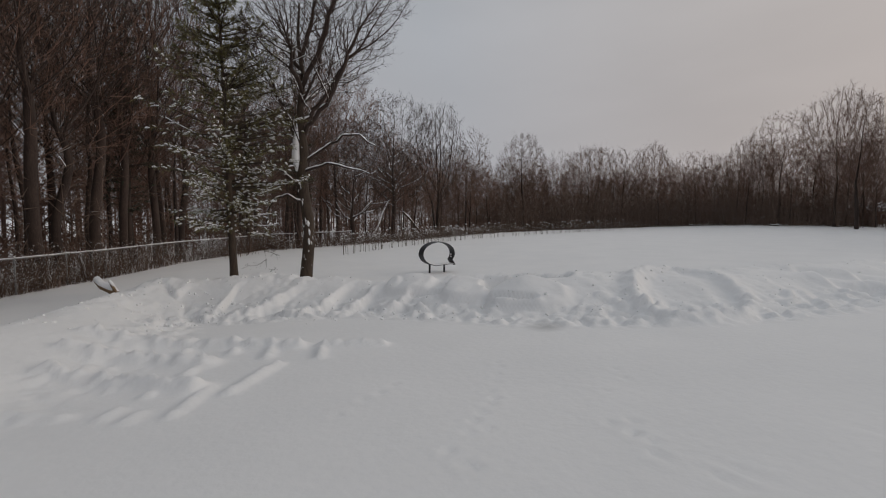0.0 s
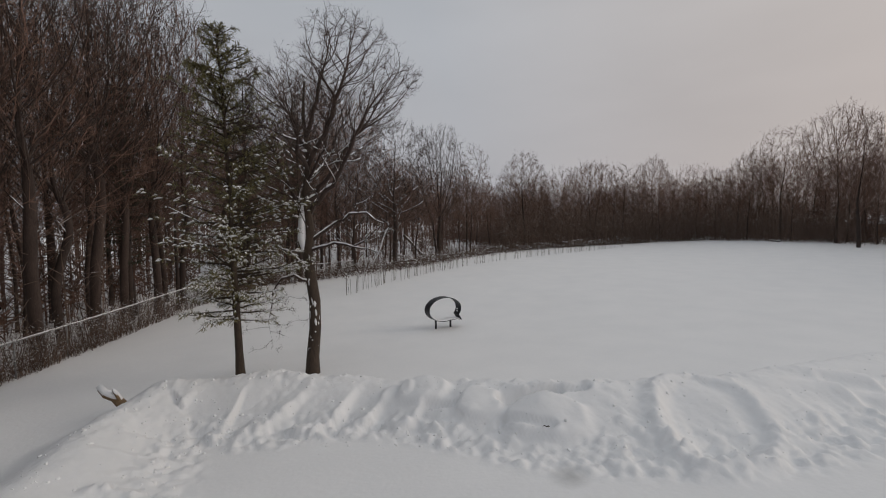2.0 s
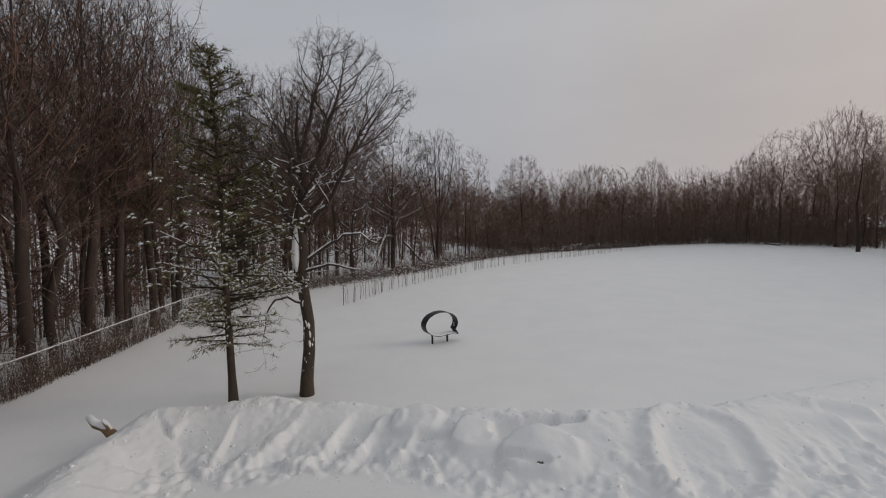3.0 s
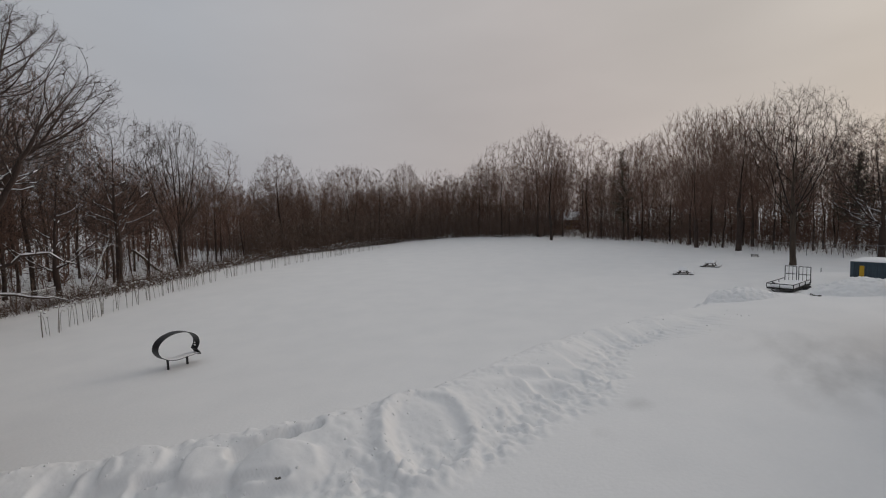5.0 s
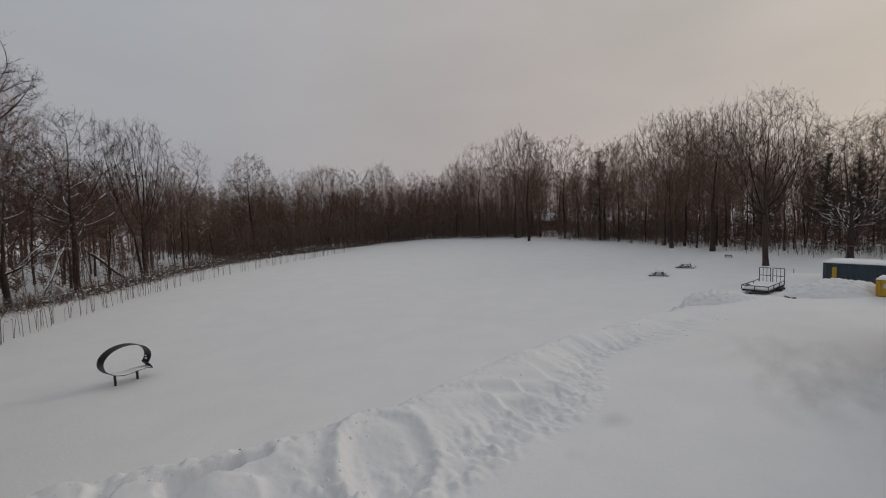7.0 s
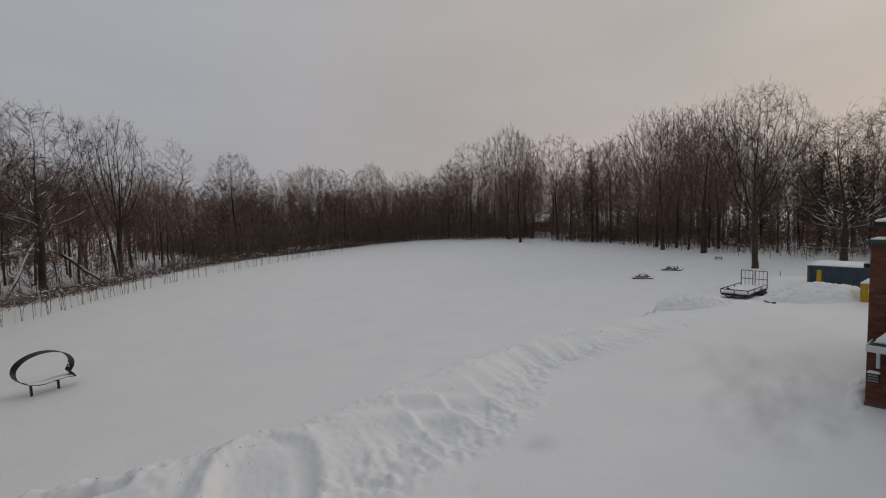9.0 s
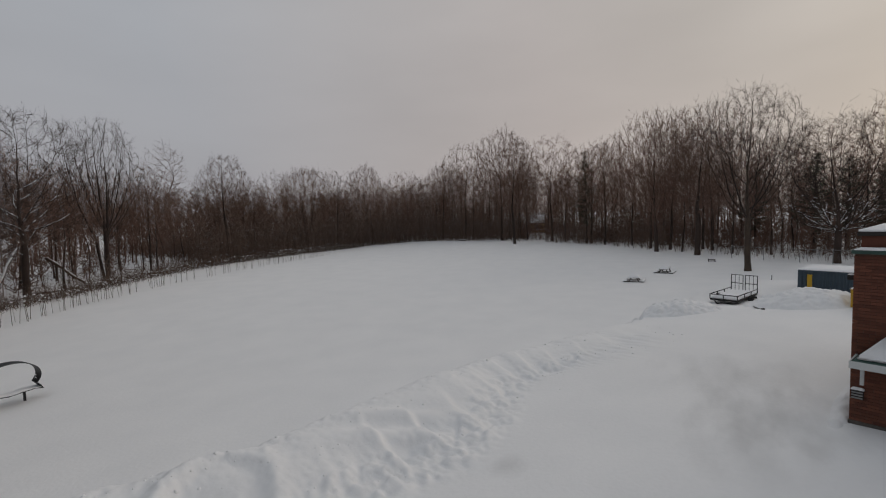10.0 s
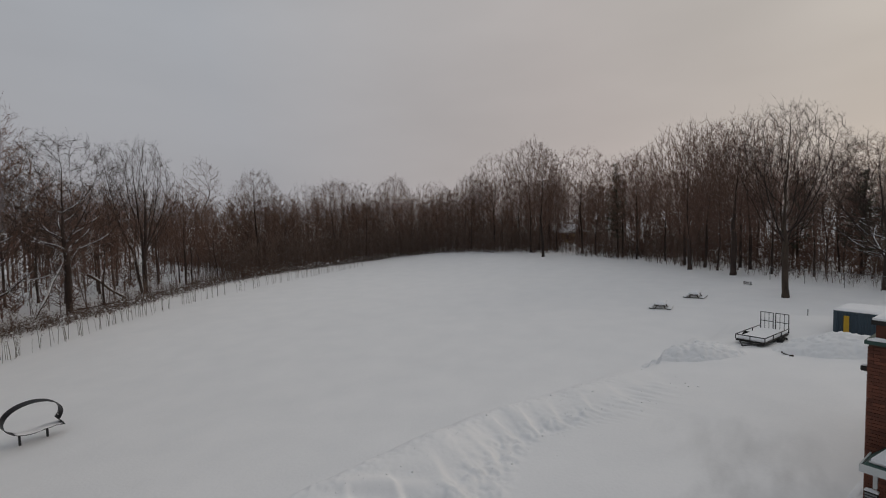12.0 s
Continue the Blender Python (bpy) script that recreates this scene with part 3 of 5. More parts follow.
def bare_tree(name, seed, height, r, kind, label, m, bark, twig, stems=1, group="", lean=0.0, snowy=False, wide=0.0, tip=0.0125, twigs=3, snow_below=7.0, snow_fat=1.0):
    rs = np.random.RandomState(seed)
    step = 0.36 + 0.004 * height
    nodes, parents = [], []
    for k in range(stems):
        a = 6.283 * k / stems + rs.rand()
        tilt = rs.uniform(0.03, 0.09) if stems > 1 else lean
        off = r * 0.8 if stems > 1 else 0.0
        count = max(3, int(height * kind[3] * rs.uniform(0.85, 1.0) / 0.6))
        bow = rs.normal(0, 0.035, 2)
        for i in range(count):
            z = -0.3 + 0.6 * i
            c = off + tilt * z
            nodes.append((math.cos(a) * c + bow[0] * z * math.sin(z * 0.7), math.sin(a) * c + bow[1] * z * math.cos(z * 0.6), z))
            parents.append(len(nodes) - 2 if i else -1)
    nodes, parents = colonise(rs, nodes, parents, crown_points(rs, height, kind, wide), step, kind[6], kind[7], kind[5], least=max(0.12, 0.45 * kind[5]))
    trunk, crown, snow = Tubes(), Tubes(), Tubes() if snowy else None
    limbs_of(rs, nodes, parents, r * (0.7 if stems > 1 else 1), tip, crown, twigs=twigs, snow=snow, snow_below=snow_below, snow_fat=snow_fat, trunk=trunk)
    if stems == 1:
        trunk.tube([Vector((0, 0, -0.4)), Vector((0, 0, 0.1)), Vector((0, 0, 0.7))], [r * 1.6, r * 1.2, r * 0.96], 8)
    tree = empty(name, m, label, "tree", group)
    link("trunk", trunk.mesh("trunk"), bark, tree)
    link("crown", crown.mesh("crown"), twig, tree)
    if snowy:
        link("snow", snow.mesh("snow"), SNOW_SOFT, tree, "snow lying along the branches")["kind"] = "stuff"
    return tree


# the edge of the woods round the field, with the height of the trees along it
EDGE = [(-19, 0.5, 22), (-12.2, 12.9, 22), (-7.2, 21.8, 22), (-1.3, 33.9, 20), (5.5, 43.4, 21), (14, 45.8, 21), (22, 48.6, 20), (29.5, 53.0, 18), (38, 56.2, 17), (47, 58.5, 17), (60, 57.6, 16), (74, 55.5, 14.5),
        (82, 52.5, 15), (86, 49.5, 17), (88, 40, 19), (87, 24, 20), (78, 8, 18), (68.2, -2, 17), (61.8, -10, 16), (57.5, -17, 15), (52, -34, 15)]
EDGE_RUN = [0.0]
for (xa, ya, _), (xb, yb, _) in zip(EDGE, EDGE[1:]):
    EDGE_RUN.append(EDGE_RUN[-1] + math.hypot(xb - xa, yb - ya))


def from_edge(x, y):
    """How far a place lies inside the woods (negative on the field), and the height of the trees there."""
    best, side, tall = 1e9, 1, 16
    for (xa, ya, ha), (xb, yb, hb) in zip(EDGE, EDGE[1:]):
        dx, dy = xb - xa, yb - ya
        w = min(max(((x - xa) * dx + (y - ya) * dy) / (dx * dx + dy * dy), 0), 1)
        d = math.hypot(x - xa - w * dx, y - ya - w * dy)
        if d < best - 1e-9:
            best, tall = d, ha + w * (hb - ha)
            side = 1 if dx * (y - ya) - dy * (x - xa) > 0 else -1
    return best * side, tall


def edge_at(run, out):
    """A place run metres along the woods' edge and out metres into the woods."""
    run = min(max(run, 0.0), EDGE_RUN[-1] - 0.01)
    i = max(k for k in range(len(EDGE) - 1) if EDGE_RUN[k] <= run)
    (xa, ya, _), (xb, yb, _) = EDGE[i], EDGE[i + 1]
    ln = EDGE_RUN[i + 1] - EDGE_RUN[i]
    w = (run - EDGE_RUN[i]) / ln
    return xa + w * (xb - xa) - out * (yb - ya) / ln, ya + w * (yb - ya) + out * (xb - xa) / ln


def placed(x, y, turn=0.0, size=1.0, lean=0.0, sink=0.0):
    return pose(x, y, gz(x, y) - sink, lean, lean * 0.4, turn) @ Matrix.Diagonal((size, size, size, 1))


# trees that stand out by their shape: place, height, girth, growth, stems, seed, half-width
OWN = [((30.8, 56.6), 19.3, 0.34, VASE, 3, 1, 3.7, "many-stemmed bare tree with an upswept vase crown"),
       ((53.4, -6.9), 17.2, 0.25, FORK, 1, 2, 4.0, "large bare tree with a low-forked brown trunk in the field"),
       ((58.8, -14.2), 14.5, 0.3, SPREAD, 1, 3, 6.2, "wide spreading bare tree with snowy limbs behind the fence"),
       ((66.3, -2.6), 16.0, 0.3, DOME, 1, 4, 4.0, "bare tree with a stout trunk at the edge of the field"),
       ((70.5, 2.2), 17.0, 0.24, VASE, 1, 5, 4.4, "leaning bare tree with a rounded crown at the woods' edge"),
       ((82.5, 26.5), 20.0, 0.24, FORK, 1, 6, 4.2, "tall bare tree with a forked open crown above the woods"),
       ((15.2, 47.8), 14.0, 0.26, SPREAD, 1, 9, 6.2, "wide bare tree with snow along its limbs by the fence"),
       ((21.5, 51.0), 18.5, 0.28, DOME, 1, 10, 5.6, "dark bare tree with a full rounded crown by the woods"),
       ((66.5, 60.5), 15.8, 0.28, VASE, 2, 7, 4.8, "double bare tree with a domed crown above the woods"),
       ((48.3, 58.8), 16.6, 0.26, DOME, 1, 8, 4.2, "bare tree with a tall rounded crown above the woods")]
for (x, y), h, r, kind, stems, seed, wide, label in OWN:
    lean = 5.0 if seed == 5 else 0.0
    bare_tree("bare_tree", 40 + seed, h, r, kind, label, placed(x, y, 20 * seed, 1, lean), BROWN_BARK if seed == 2 else BARK, BARK if seed in (1, 2, 3, 9, 10) else FAR_BARK, stems, snowy=seed in (1, 3, 9, 10), wide=wide, twigs=4, tip=0.012 if seed in (2, 3) else 0.015, snow_fat=1.25 if seed in (9, 10) else 0.9, snow_below={3: 7.0, 9: 11.0, 10: 11.0}.get(seed, 6.0))

rng = random.Random(5)
kinds = [(DOME, 0.15), (VASE, 0.15), (SLIM, 0.1), (DOME, 0.16), (LOOSE, 0.12), (LOOSE, 0.1), (SLIM, 0.085), (LOOSE, 0.13), (VASE, 0.13), (FORK, 0.15)]
made = {}
sites = [(cx, cy, 3.8) for cx in np.arange(-45, 112, 3.8) for cy in np.arange(-40, 85, 3.8)]
sites += [(cx, cy, 3.0) for cx in np.arange(-24, 12, 7.0) for cy in np.arange(8, 62, 5.0)]
for cx, cy, gap in sites:
    x, y = cx + rng.uniform(-0.46, 0.46) * gap, cy + rng.uniform(-0.46, 0.46) * gap
    d, tall = from_edge(x, y)
    if not 0.5 < d < 15 or x < -24 or y < -30:
        continue
    if x > 70 and abs(y + 2 - 0.3086 * (x - 3)) < 1.7:
        continue
    if min(math.hypot(x - o[0][0], y - o[0][1]) - (2.4 if o[5] in (1, 2, 3) else 0.0) for o in OWN) < 2.6 or rng.random() < (0.12 if d < 4 else 0.4 if x < 34 else 0.25):
        continue
    k = rng.choice((0, 1, 3, 8, 9)) if (x < 40 and y > 40 and d < 9) or d < 5.5 else rng.choice((4, 5, 6, 7, 9, 0))
    size = tall / 17.0 * (0.88 if 20 < x < 46 and y > 40 else 1.0) * rng.choice((rng.uniform(0.66, 0.85), rng.uniform(0.82, 1.0)))
    m = placed(x, y, rng.uniform(0, 360), size, rng.uniform(-3, 3))
    if k in made:
        copy_thing(made[k], m)
    else:
        kind, r = kinds[k]
        made[k] = bare_tree("bare_tree", 100 + k, 17.0, r, kind, "tall bare deciduous tree at the edge of the woods", m, BARK, FAR_BARK, group="trees of the woods", tip=0.015, twigs=3 if k in (0, 1, 3, 8, 9) else 2)


def stuff_sticks(name, rows, mat, label, category):
    """Many thin twigs in one mesh; a row is two ends and two radii."""
    a = np.array(rows, float)
    p, q, r0, r1 = a[:, 0:3], a[:, 3:6], a[:, 6:7], a[:, 7:8]
    d = q - p
    d /= np.linalg.norm(d, axis=1, keepdims=True) + 1e-9
    ref = np.where(np.abs(d[:, 2:3]) > 0.9, [[1.0, 0, 0]], [[0, 0, 1.0]])
    u = np.cross(d, ref)
    u /= np.linalg.norm(u, axis=1, keepdims=True) + 1e-9
    turn = np.random.RandomState(3).rand(len(a), 1) * 3.14
    u = u * np.cos(turn) + np.cross(d, u) * np.sin(turn)
    v = np.stack([p - u * (r0 + r1 * 0.5), p + u * (r0 + r1 * 0.5), q], 1).reshape(-1, 3)
    faces = np.arange(len(a) * 3).reshape(-1, 3)
    me = bpy.data.meshes.new(name)
    me.from_pydata(v.tolist(), [], faces.tolist())
    return tagged(link(name, me, mat), label, category, kind="stuff")


def glade(x, y):
    """A gap in the woods that opens on the far house."""
    return 70 < x < 116 and abs(y + 2 - 0.3086 * (x - 3)) < 1.8


def far_woods():
    """The depth of the woods: thin trees that nobody could count."""
    rng, rows = random.Random(11), []
    count = 0
    while count < 2000:
        x, y = rng.uniform(-75, 150), rng.uniform(-60, 125)
        d, tall = from_edge(x, y)
        if not 14 < d < 60 or glade(x, y) or (x > 40 and y < -32) or (x > 50 and y < -4 and rng.random() < 0.35) or (0 < x < 45 and d < 30 and rng.random() < 0.45):
            continue
        count += 1
        base, h, r = np.array((x, y, gz(x, y) - 0.2)), tall * rng.uniform(0.45, 0.8), rng.uniform(0.06, 0.15)
        top = base + np.array((rng.uniform(-0.7, 0.7), rng.uniform(-0.7, 0.7), h))
        rows.append((*base, *top, r, 0.02))
        for k in range(30):
            w = rng.uniform(0.22, 1.0) ** 0.8
            q, a, ln = base + (top - base) * w, rng.uniform(0, 6.283), rng.uniform(0.8, 2.4) * (1.5 - w)
            e = q + np.array((math.cos(a) * 0.75, math.sin(a) * 0.75, rng.uniform(0.35, 1.1))) * ln
            rows.append((*q, *e, 0.05, 0.01))
            for _ in range(4):
                g = q + (e - q) * rng.uniform(0.3, 0.9)
                rows.append((*g, g[0] + rng.uniform(-0.7, 0.7), g[1] + rng.uniform(-0.7, 0.7), g[2] + rng.uniform(0.1, 0.8), 0.03, 0.008))
    for _ in range(16000):
        x, y = edge_at(rng.uniform(0, EDGE_RUN[-1]), 4 + 34 * rng.random() ** 1.3)
        if rng.random() < 0.1:
            x, y = rng.uniform(84, 116), rng.uniform(36, 74)
        d, tall = from_edge(x, y)
        if not 5 < d < 60 or (glade(x, y) and rng.random() < 0.8) or (x > 50 and y < 0 and rng.random() < 0.5) or (x > 60 and y < 42 and d < 45 and rng.random() < 0.2) or (x < 45 and d < 34 and rng.random() < (0.88 if x > 0 else 0.6)):
            continue
        p, h = np.array((x, y, gz(x, y) - 0.1)), rng.uniform(1.0, 7.0)
        rows.append((*p, p[0], p[1], p[2] + h, 0.03, 0.01))
        for k in range(15):
            q = p + np.array((0, 0, h * rng.uniform(0.05, 1)))
            rows.append((*q, q[0] + rng.uniform(-1.2, 1.2), q[1] + rng.uniform(-1.2, 1.2), q[2] + rng.uniform(0, 1.2), 0.045, 0.01))
    stuff_sticks("far_woods", rows, FAR_BARK, "deep leafless winter woods beyond the snowy field", "woods")


def underbrush():
    """Saplings and brush, thickest along the far side of the field."""
    rng, rows = random.Random(12), []
    for _ in range(13000):
        run = rng.uniform(0, EDGE_RUN[-1]) if rng.random() < 0.68 else min(max(rng.gauss(118, 30), 40), 200)
        x, y = edge_at(run, abs(rng.gauss(0, 6)) - (2.2 if 40 < run < 150 else 0.5))
        dense = 0.55 + 0.35 * math.exp(-((run - 118) / 34) ** 2) + 0.25 * math.sin(run * 0.55) * math.sin(run * 0.21)
        if run > 152 and rng.random() < 0.1:
            continue
        tall = rng.random()
        if (glade(x, y) and tall > 0.3) or (x < 42 and rng.random() < (0.85 if tall > 0.4 else 0.15)) or (x > 50 and y < -1 and tall > 0.35 and rng.random() < 0.75):
            continue
        if tall > 0.5 and rng.random() > dense:
            continue
        if 150 < run < 235 and tall < 0.62:
            tall *= 0.8
            x, y = edge_at(run, rng.uniform(0.3, 9.0))
        if 55 < run < 112 and tall < 0.5 and rng.random() < 0.7:
            x, y = edge_at(run, rng.uniform(-1.3, 1.5))
        h = rng.uniform(0.5, 1.6) if tall < 0.5 else rng.uniform(2.0, 5.0) if tall < 0.75 else rng.uniform(4.0, 6.0 + 3.5 * math.sin(run * 0.37 + 1) ** 2)
        p = np.array((x, y, gz(x, y) - 0.05))
        top = p + np.array((rng.uniform(-0.25, 0.25), rng.uniform(-0.25, 0.25), 1)) * h
        rows.append((*p, *top, 0.008 + h * 0.005, 0.005))
        for k in range(10 if h < 4 else 22):
            q = p + (top - p) * rng.uniform(0.12, 1.0)
            ln = min(h * rng.uniform(0.1, 0.32), 1.6)
            rows.append((*q, q[0] + rng.uniform(-1, 1) * ln, q[1] + rng.uniform(-1, 1) * ln, q[2] + rng.uniform(-0.1, 1.1) * ln, 0.018, 0.006))
    stuff_sticks("underbrush", rows, TWIG, "tangled leafless underbrush along the edge of the woods", "brush")


far_woods()
underbrush()

# ---- old trees of the near woods ----
first = []
for n, (x, y, size, turn, lean) in enumerate(((-7.1, 23.5, 1.0, 0, -3), (-5.7, 28.6, 1.05, 80, 2), (-6.7, 25.8, 0.8, 160, 6), (-3.0, 33.0, 0.9, 230, 0), (-9.6, 27.5, 1.0, 300, 3), (-11.5, 19.0, 0.95, 40, -2),
                                             (-8.2, 33.5, 0.9, 120, 0), (2.0, 41.5, 0.85, 200, -3), (9.8, 50.5, 0.85, 260, 2), (-4.6, 31.0, 0.9, 20, 2), (-12.5, 24.0, 1.0, 200, 3),
                                             (-9.0, 21.4, 0.85, 150, -4), (-13.5, 29.0, 1.05, 10, 2), (-1.6, 36.6, 0.85, 75, 3), (-10.4, 24.6, 0.75, 260, -7))):
    m = placed(x, y, turn, size, lean)
    if n < 3:
        first.append(bare_tree("bare_tree", 71 + n, 23, 0.25, OLD, "old dark tree with a thick trunk behind the wire fence", m, BARK, BARK, group="old trees behind the fence", tip=0.012, twigs=3, wide=4.8, snowy=True))
    else:
        copy_thing(first[n % 3], m)


# ---- conifers ----
def conifer(name, seed, h, r, reach, low, m, needles, bark, label, count=90, snowy=0.0, sparse=1.0, lean=0.0, twigs=12, taper=0.6):
    rng = random.Random(seed)
    trunk, wood, leaf, snow = Tubes(), Tubes(), Tubes(), Tubes()
    axis = lambda w: Vector((lean * w * w, 0.1 * math.sin(w * 5), h * w - 0.3 * (1 - w)))
    trunk.tube([axis(k / 9) for k in range(10)], [r * (1 - 0.93 * k / 9) * (1.35 if k == 0 else 1) for k in range(10)], 8)
    for k in range(count):
        w = low + (0.98 - low) * (k + rng.random()) / count
        p, a = axis(w), rng.uniform(0, 6.283)
        ln = reach * (1 - w) ** taper * rng.uniform(0.6, 1.1) * min(1.0, 0.4 + 0.6 * (w - low) / 0.14) + 0.15
        d = Vector((math.cos(a), math.sin(a), 0.55 - 0.9 * (1 - w) * rng.uniform(0.5, 1.0)))
        pts, rads = bend(rng, p, d, ln, 0.012 + 0.012 * ln, 0.005, 4, 0.03, 0.1)
        wood.tube(pts, rads, 4)
        for j in range(int(twigs * (0.5 + 0.5 * ln / reach))):
            i = min(int(rng.uniform(0.3, 4)), 3)
            q = pts[i].lerp(pts[i + 1], rng.random())
            tw = side_way(rng, (pts[i + 1] - pts[i]).normalized(), rng.uniform(0.5, 1.1))
            tw.z = tw.z * 0.5 - 0.1
            tl = rng.uniform(0.2, 0.55) * (0.5 + 0.5 * ln / reach)
            e = q + tw * tl
            wood.tube([q, e], [0.007, 0.003], 3)
            if rng.random() < sparse * (1 if w < 0.85 else 0.5):
                for s in range(9):
                    b = q.lerp(e, 0.15 + 0.85 * s / 8)
                    nd = side_way(rng, tw.normalized(), rng.uniform(0.4, 1.0))
                    side = nd.cross(Vector((0, 0, 1))) * 0.018
                    base = len(leaf.v)
                    leaf.v.extend([b - side, b + side, b + nd * rng.uniform(0.09, 0.19)])
                    leaf.f.append((base, base + 1, base + 2))
            if rng.random() < snowy * max(0.04, 2.1 - 4.2 * (w - low)):
                c = q.lerp(e, rng.uniform(0.4, 0.8))
                cl = (e - q) * rng.uniform(0.15, 0.35)
                snow.tube([c - cl + Vector((0, 0, 0.012)), c + Vector((0, 0, 0.03)), c + cl + Vector((0, 0, 0.012))], [0.012, rng.uniform(0.018, 0.04), 0.008], 5)
        if rng.random() < snowy * max(0.0, 1.3 - 4.0 * (w - low)):
            snow.tube([q2 + Vector((0, 0, 0.015)) for q2 in pts[2:]], [0.014, 0.02, 0.01], 5)
    tree = empty(name, m, label, "tree")
    link("trunk", trunk.mesh("trunk"), bark, tree)
    link("limbwork", wood.mesh("limbwork"), bark, tree)
    link("foliage", leaf.mesh("foliage"), needles, tree)
    if snowy:
        link("snow", snow.mesh("snow"), SNOW_SOFT, tree, "snow lying on the lower branches")["kind"] = "stuff"
    return tree


conifer("spruce_tree", 3, 11.95, 0.15, 3.4, 0.2, pose(-0.42, 15.6, -0.62, 0, 0, 150), NEEDLE, BROWN_BARK,
        "sparse olive-green spruce with snow on its lower branches behind the bank", 165, 0.5, 0.95, 0.45, 32, 0.62)
for seed, x, y, h, reach, label in ((21, 8.2, 43.0, 18, 2.8, "dark green pine among the bare trees of the woods"), (22, 3.4, 40.5, 18, 2.2, "thin dark pine among the bare trees of the woods"),
                                    (23, -4.4, 31.6, 15.5, 2.2, "thin olive pine behind the wire fence"), (24, 69, -14, 11, 3.0, "dark pointed fir behind the bare trees"),
                                    (25, 72, -17.5, 10.5, 3.0, "dark pointed fir behind the bare trees"), (26, 75, -9.0, 11.5, 3.4, "broad dark fir behind the bare trees"), (27, 64, -19, 9, 2.6, "dark pointed fir behind the bare trees"),
                                    (28, 84, 14.2, 15.5, 3.2, "dense dark pine among the bare trees of the woods")):
    conifer("pine_tree", seed, h, 0.2, reach, 0.22, placed(x, y, 30 * seed), DARK_NEEDLE, BARK, label, 110 if seed < 24 else 170, 0.0, 1.0, 0.2, 22 if seed < 24 else 30)


# ---- the bare tree behind the bank, with a snow-filled hollow ----
def hollow_tree():
    rng = random.Random(9)
    tb, snow = (Tubes(), Tubes()), Tubes()
    V = Vector
    trunk = [V((0, 0, -0.4)), V((0.03, 0, 0.6)), V((0.14, 0.02, 1.7)), V((0.16, 0, 2.7)), V((0.02, 0.05, 3.6)), V((-0.06, 0, 4.4)), V((0.06, 0.03, 5.2)), V((-0.08, 0, 6.6)), V((0.05, 0.1, 8.0)), V((-0.1, 0.05, 9.4)), V((0.0, 0, 10.6))]
    tb[0].tube(trunk, [0.3, 0.23, 0.21, 0.2, 0.2, 0.19, 0.16, 0.12, 0.09, 0.06, 0.03], 10)
    for z, dx, r in ((2.62, 0.2, 0.07), (1.95, 0.22, 0.05), (2.3, 0.24, 0.04)):
        snow.tube([V((dx, -0.16, z - 0.12)), V((dx, -0.17, z)), V((dx - 0.03, -0.15, z + 0.16))], [0.02, r, 0.02], 6)
    snow.tube([V((-0.18, -0.08, 4.55)), V((-0.23, -0.1, 5.0)), V((-0.21, -0.08, 5.7)), V((-0.17, -0.03, 6.3))], [0.06, 0.15, 0.12, 0.03], 8)
    for k in range(26):
        z, side = rng.uniform(0.3, 4.3), rng.uniform(-0.15, 0.2)
        i = max(n for n in range(10) if trunk[n].z <= z)
        c = trunk[i].lerp(trunk[i + 1], (z - trunk[i].z) / (trunk[i + 1].z - trunk[i].z))
        a, ln = rng.uniform(-2.6, -0.4), rng.uniform(0.03, 0.12)
        c = c + V((math.cos(a), math.sin(a), 0)) * 0.195
        snow.tube([c - V((0, 0, ln)), c, c + V((side * 0.2, 0, ln))], [0.008, rng.uniform(0.015, 0.035), 0.006], 5)
    limbs = [([(0, 0, 4.9), (0.8, 0.1, 5.35), (1.5, -0.1, 5.8), (2.1, 0, 5.85), (2.7, 0.2, 5.5)], 0.09), ([(0.05, 0, 4.55), (1.0, -0.2, 4.85), (1.9, -0.1, 4.6), (2.5, 0, 4.45)], 0.07),
             ([(0, 0, 4.0), (-0.5, -0.2, 4.35), (-0.9, -0.1, 4.65), (-1.35, 0, 4.75)], 0.07), ([(0, 0, 3.35), (-0.5, -0.2, 3.65), (-1.0, -0.2, 3.55), (-1.35, -0.1, 3.0), (-1.5, 0, 2.2)], 0.07),
             ([(0, 0, 5.3), (-0.45, 0, 6.3), (-0.9, 0.1, 7.1), (-1.4, 0.1, 8.4), (-1.6, 0, 9.8)], 0.09), ([(0.05, 0, 5.4), (0.6, 0.2, 6.4), (1.4, 0.1, 7.9), (2.4, 0.2, 9.2), (3.2, 0, 9.9)], 0.1),
             ([(0, 0, 6.3), (0.7, -0.3, 7.6), (1.0, -0.4, 9.2), (1.3, -0.3, 10.9)], 0.08), ([(0, 0, 6.9), (-0.5, 0.4, 8.2), (-0.7, 0.5, 9.8), (-0.9, 0.4, 11.2)], 0.07), ([(0, 0, 5.9), (1.1, -0.3, 6.9), (2.3, -0.3, 7.6), (3.6, 0, 8.0)], 0.08),
             ([(0, 0, 7.6), (0.3, 0.3, 9.0), (0.5, 0.2, 10.3), (0.45, 0, 11.6)], 0.06), ([(0, 0, 6.2), (0.9, -0.9, 7.6), (1.7, -1.9, 9.6), (2.3, -2.7, 11.3)], 0.09), ([(0.05, 0, 5.6), (1.2, -0.6, 6.8), (2.4, -1.2, 8.9), (3.3, -1.7, 10.8)], 0.09), ([(0, 0, 5.6), (0.2, 1.2, 6.6), (0.4, 2.0, 8.0), (0.3, 2.5, 9.4)], 0.08), ([(0, 0, 5.8), (0.1, -1.2, 6.8), (0.2, -1.9, 8.2), (0.4, -2.3, 9.4)], 0.08)]
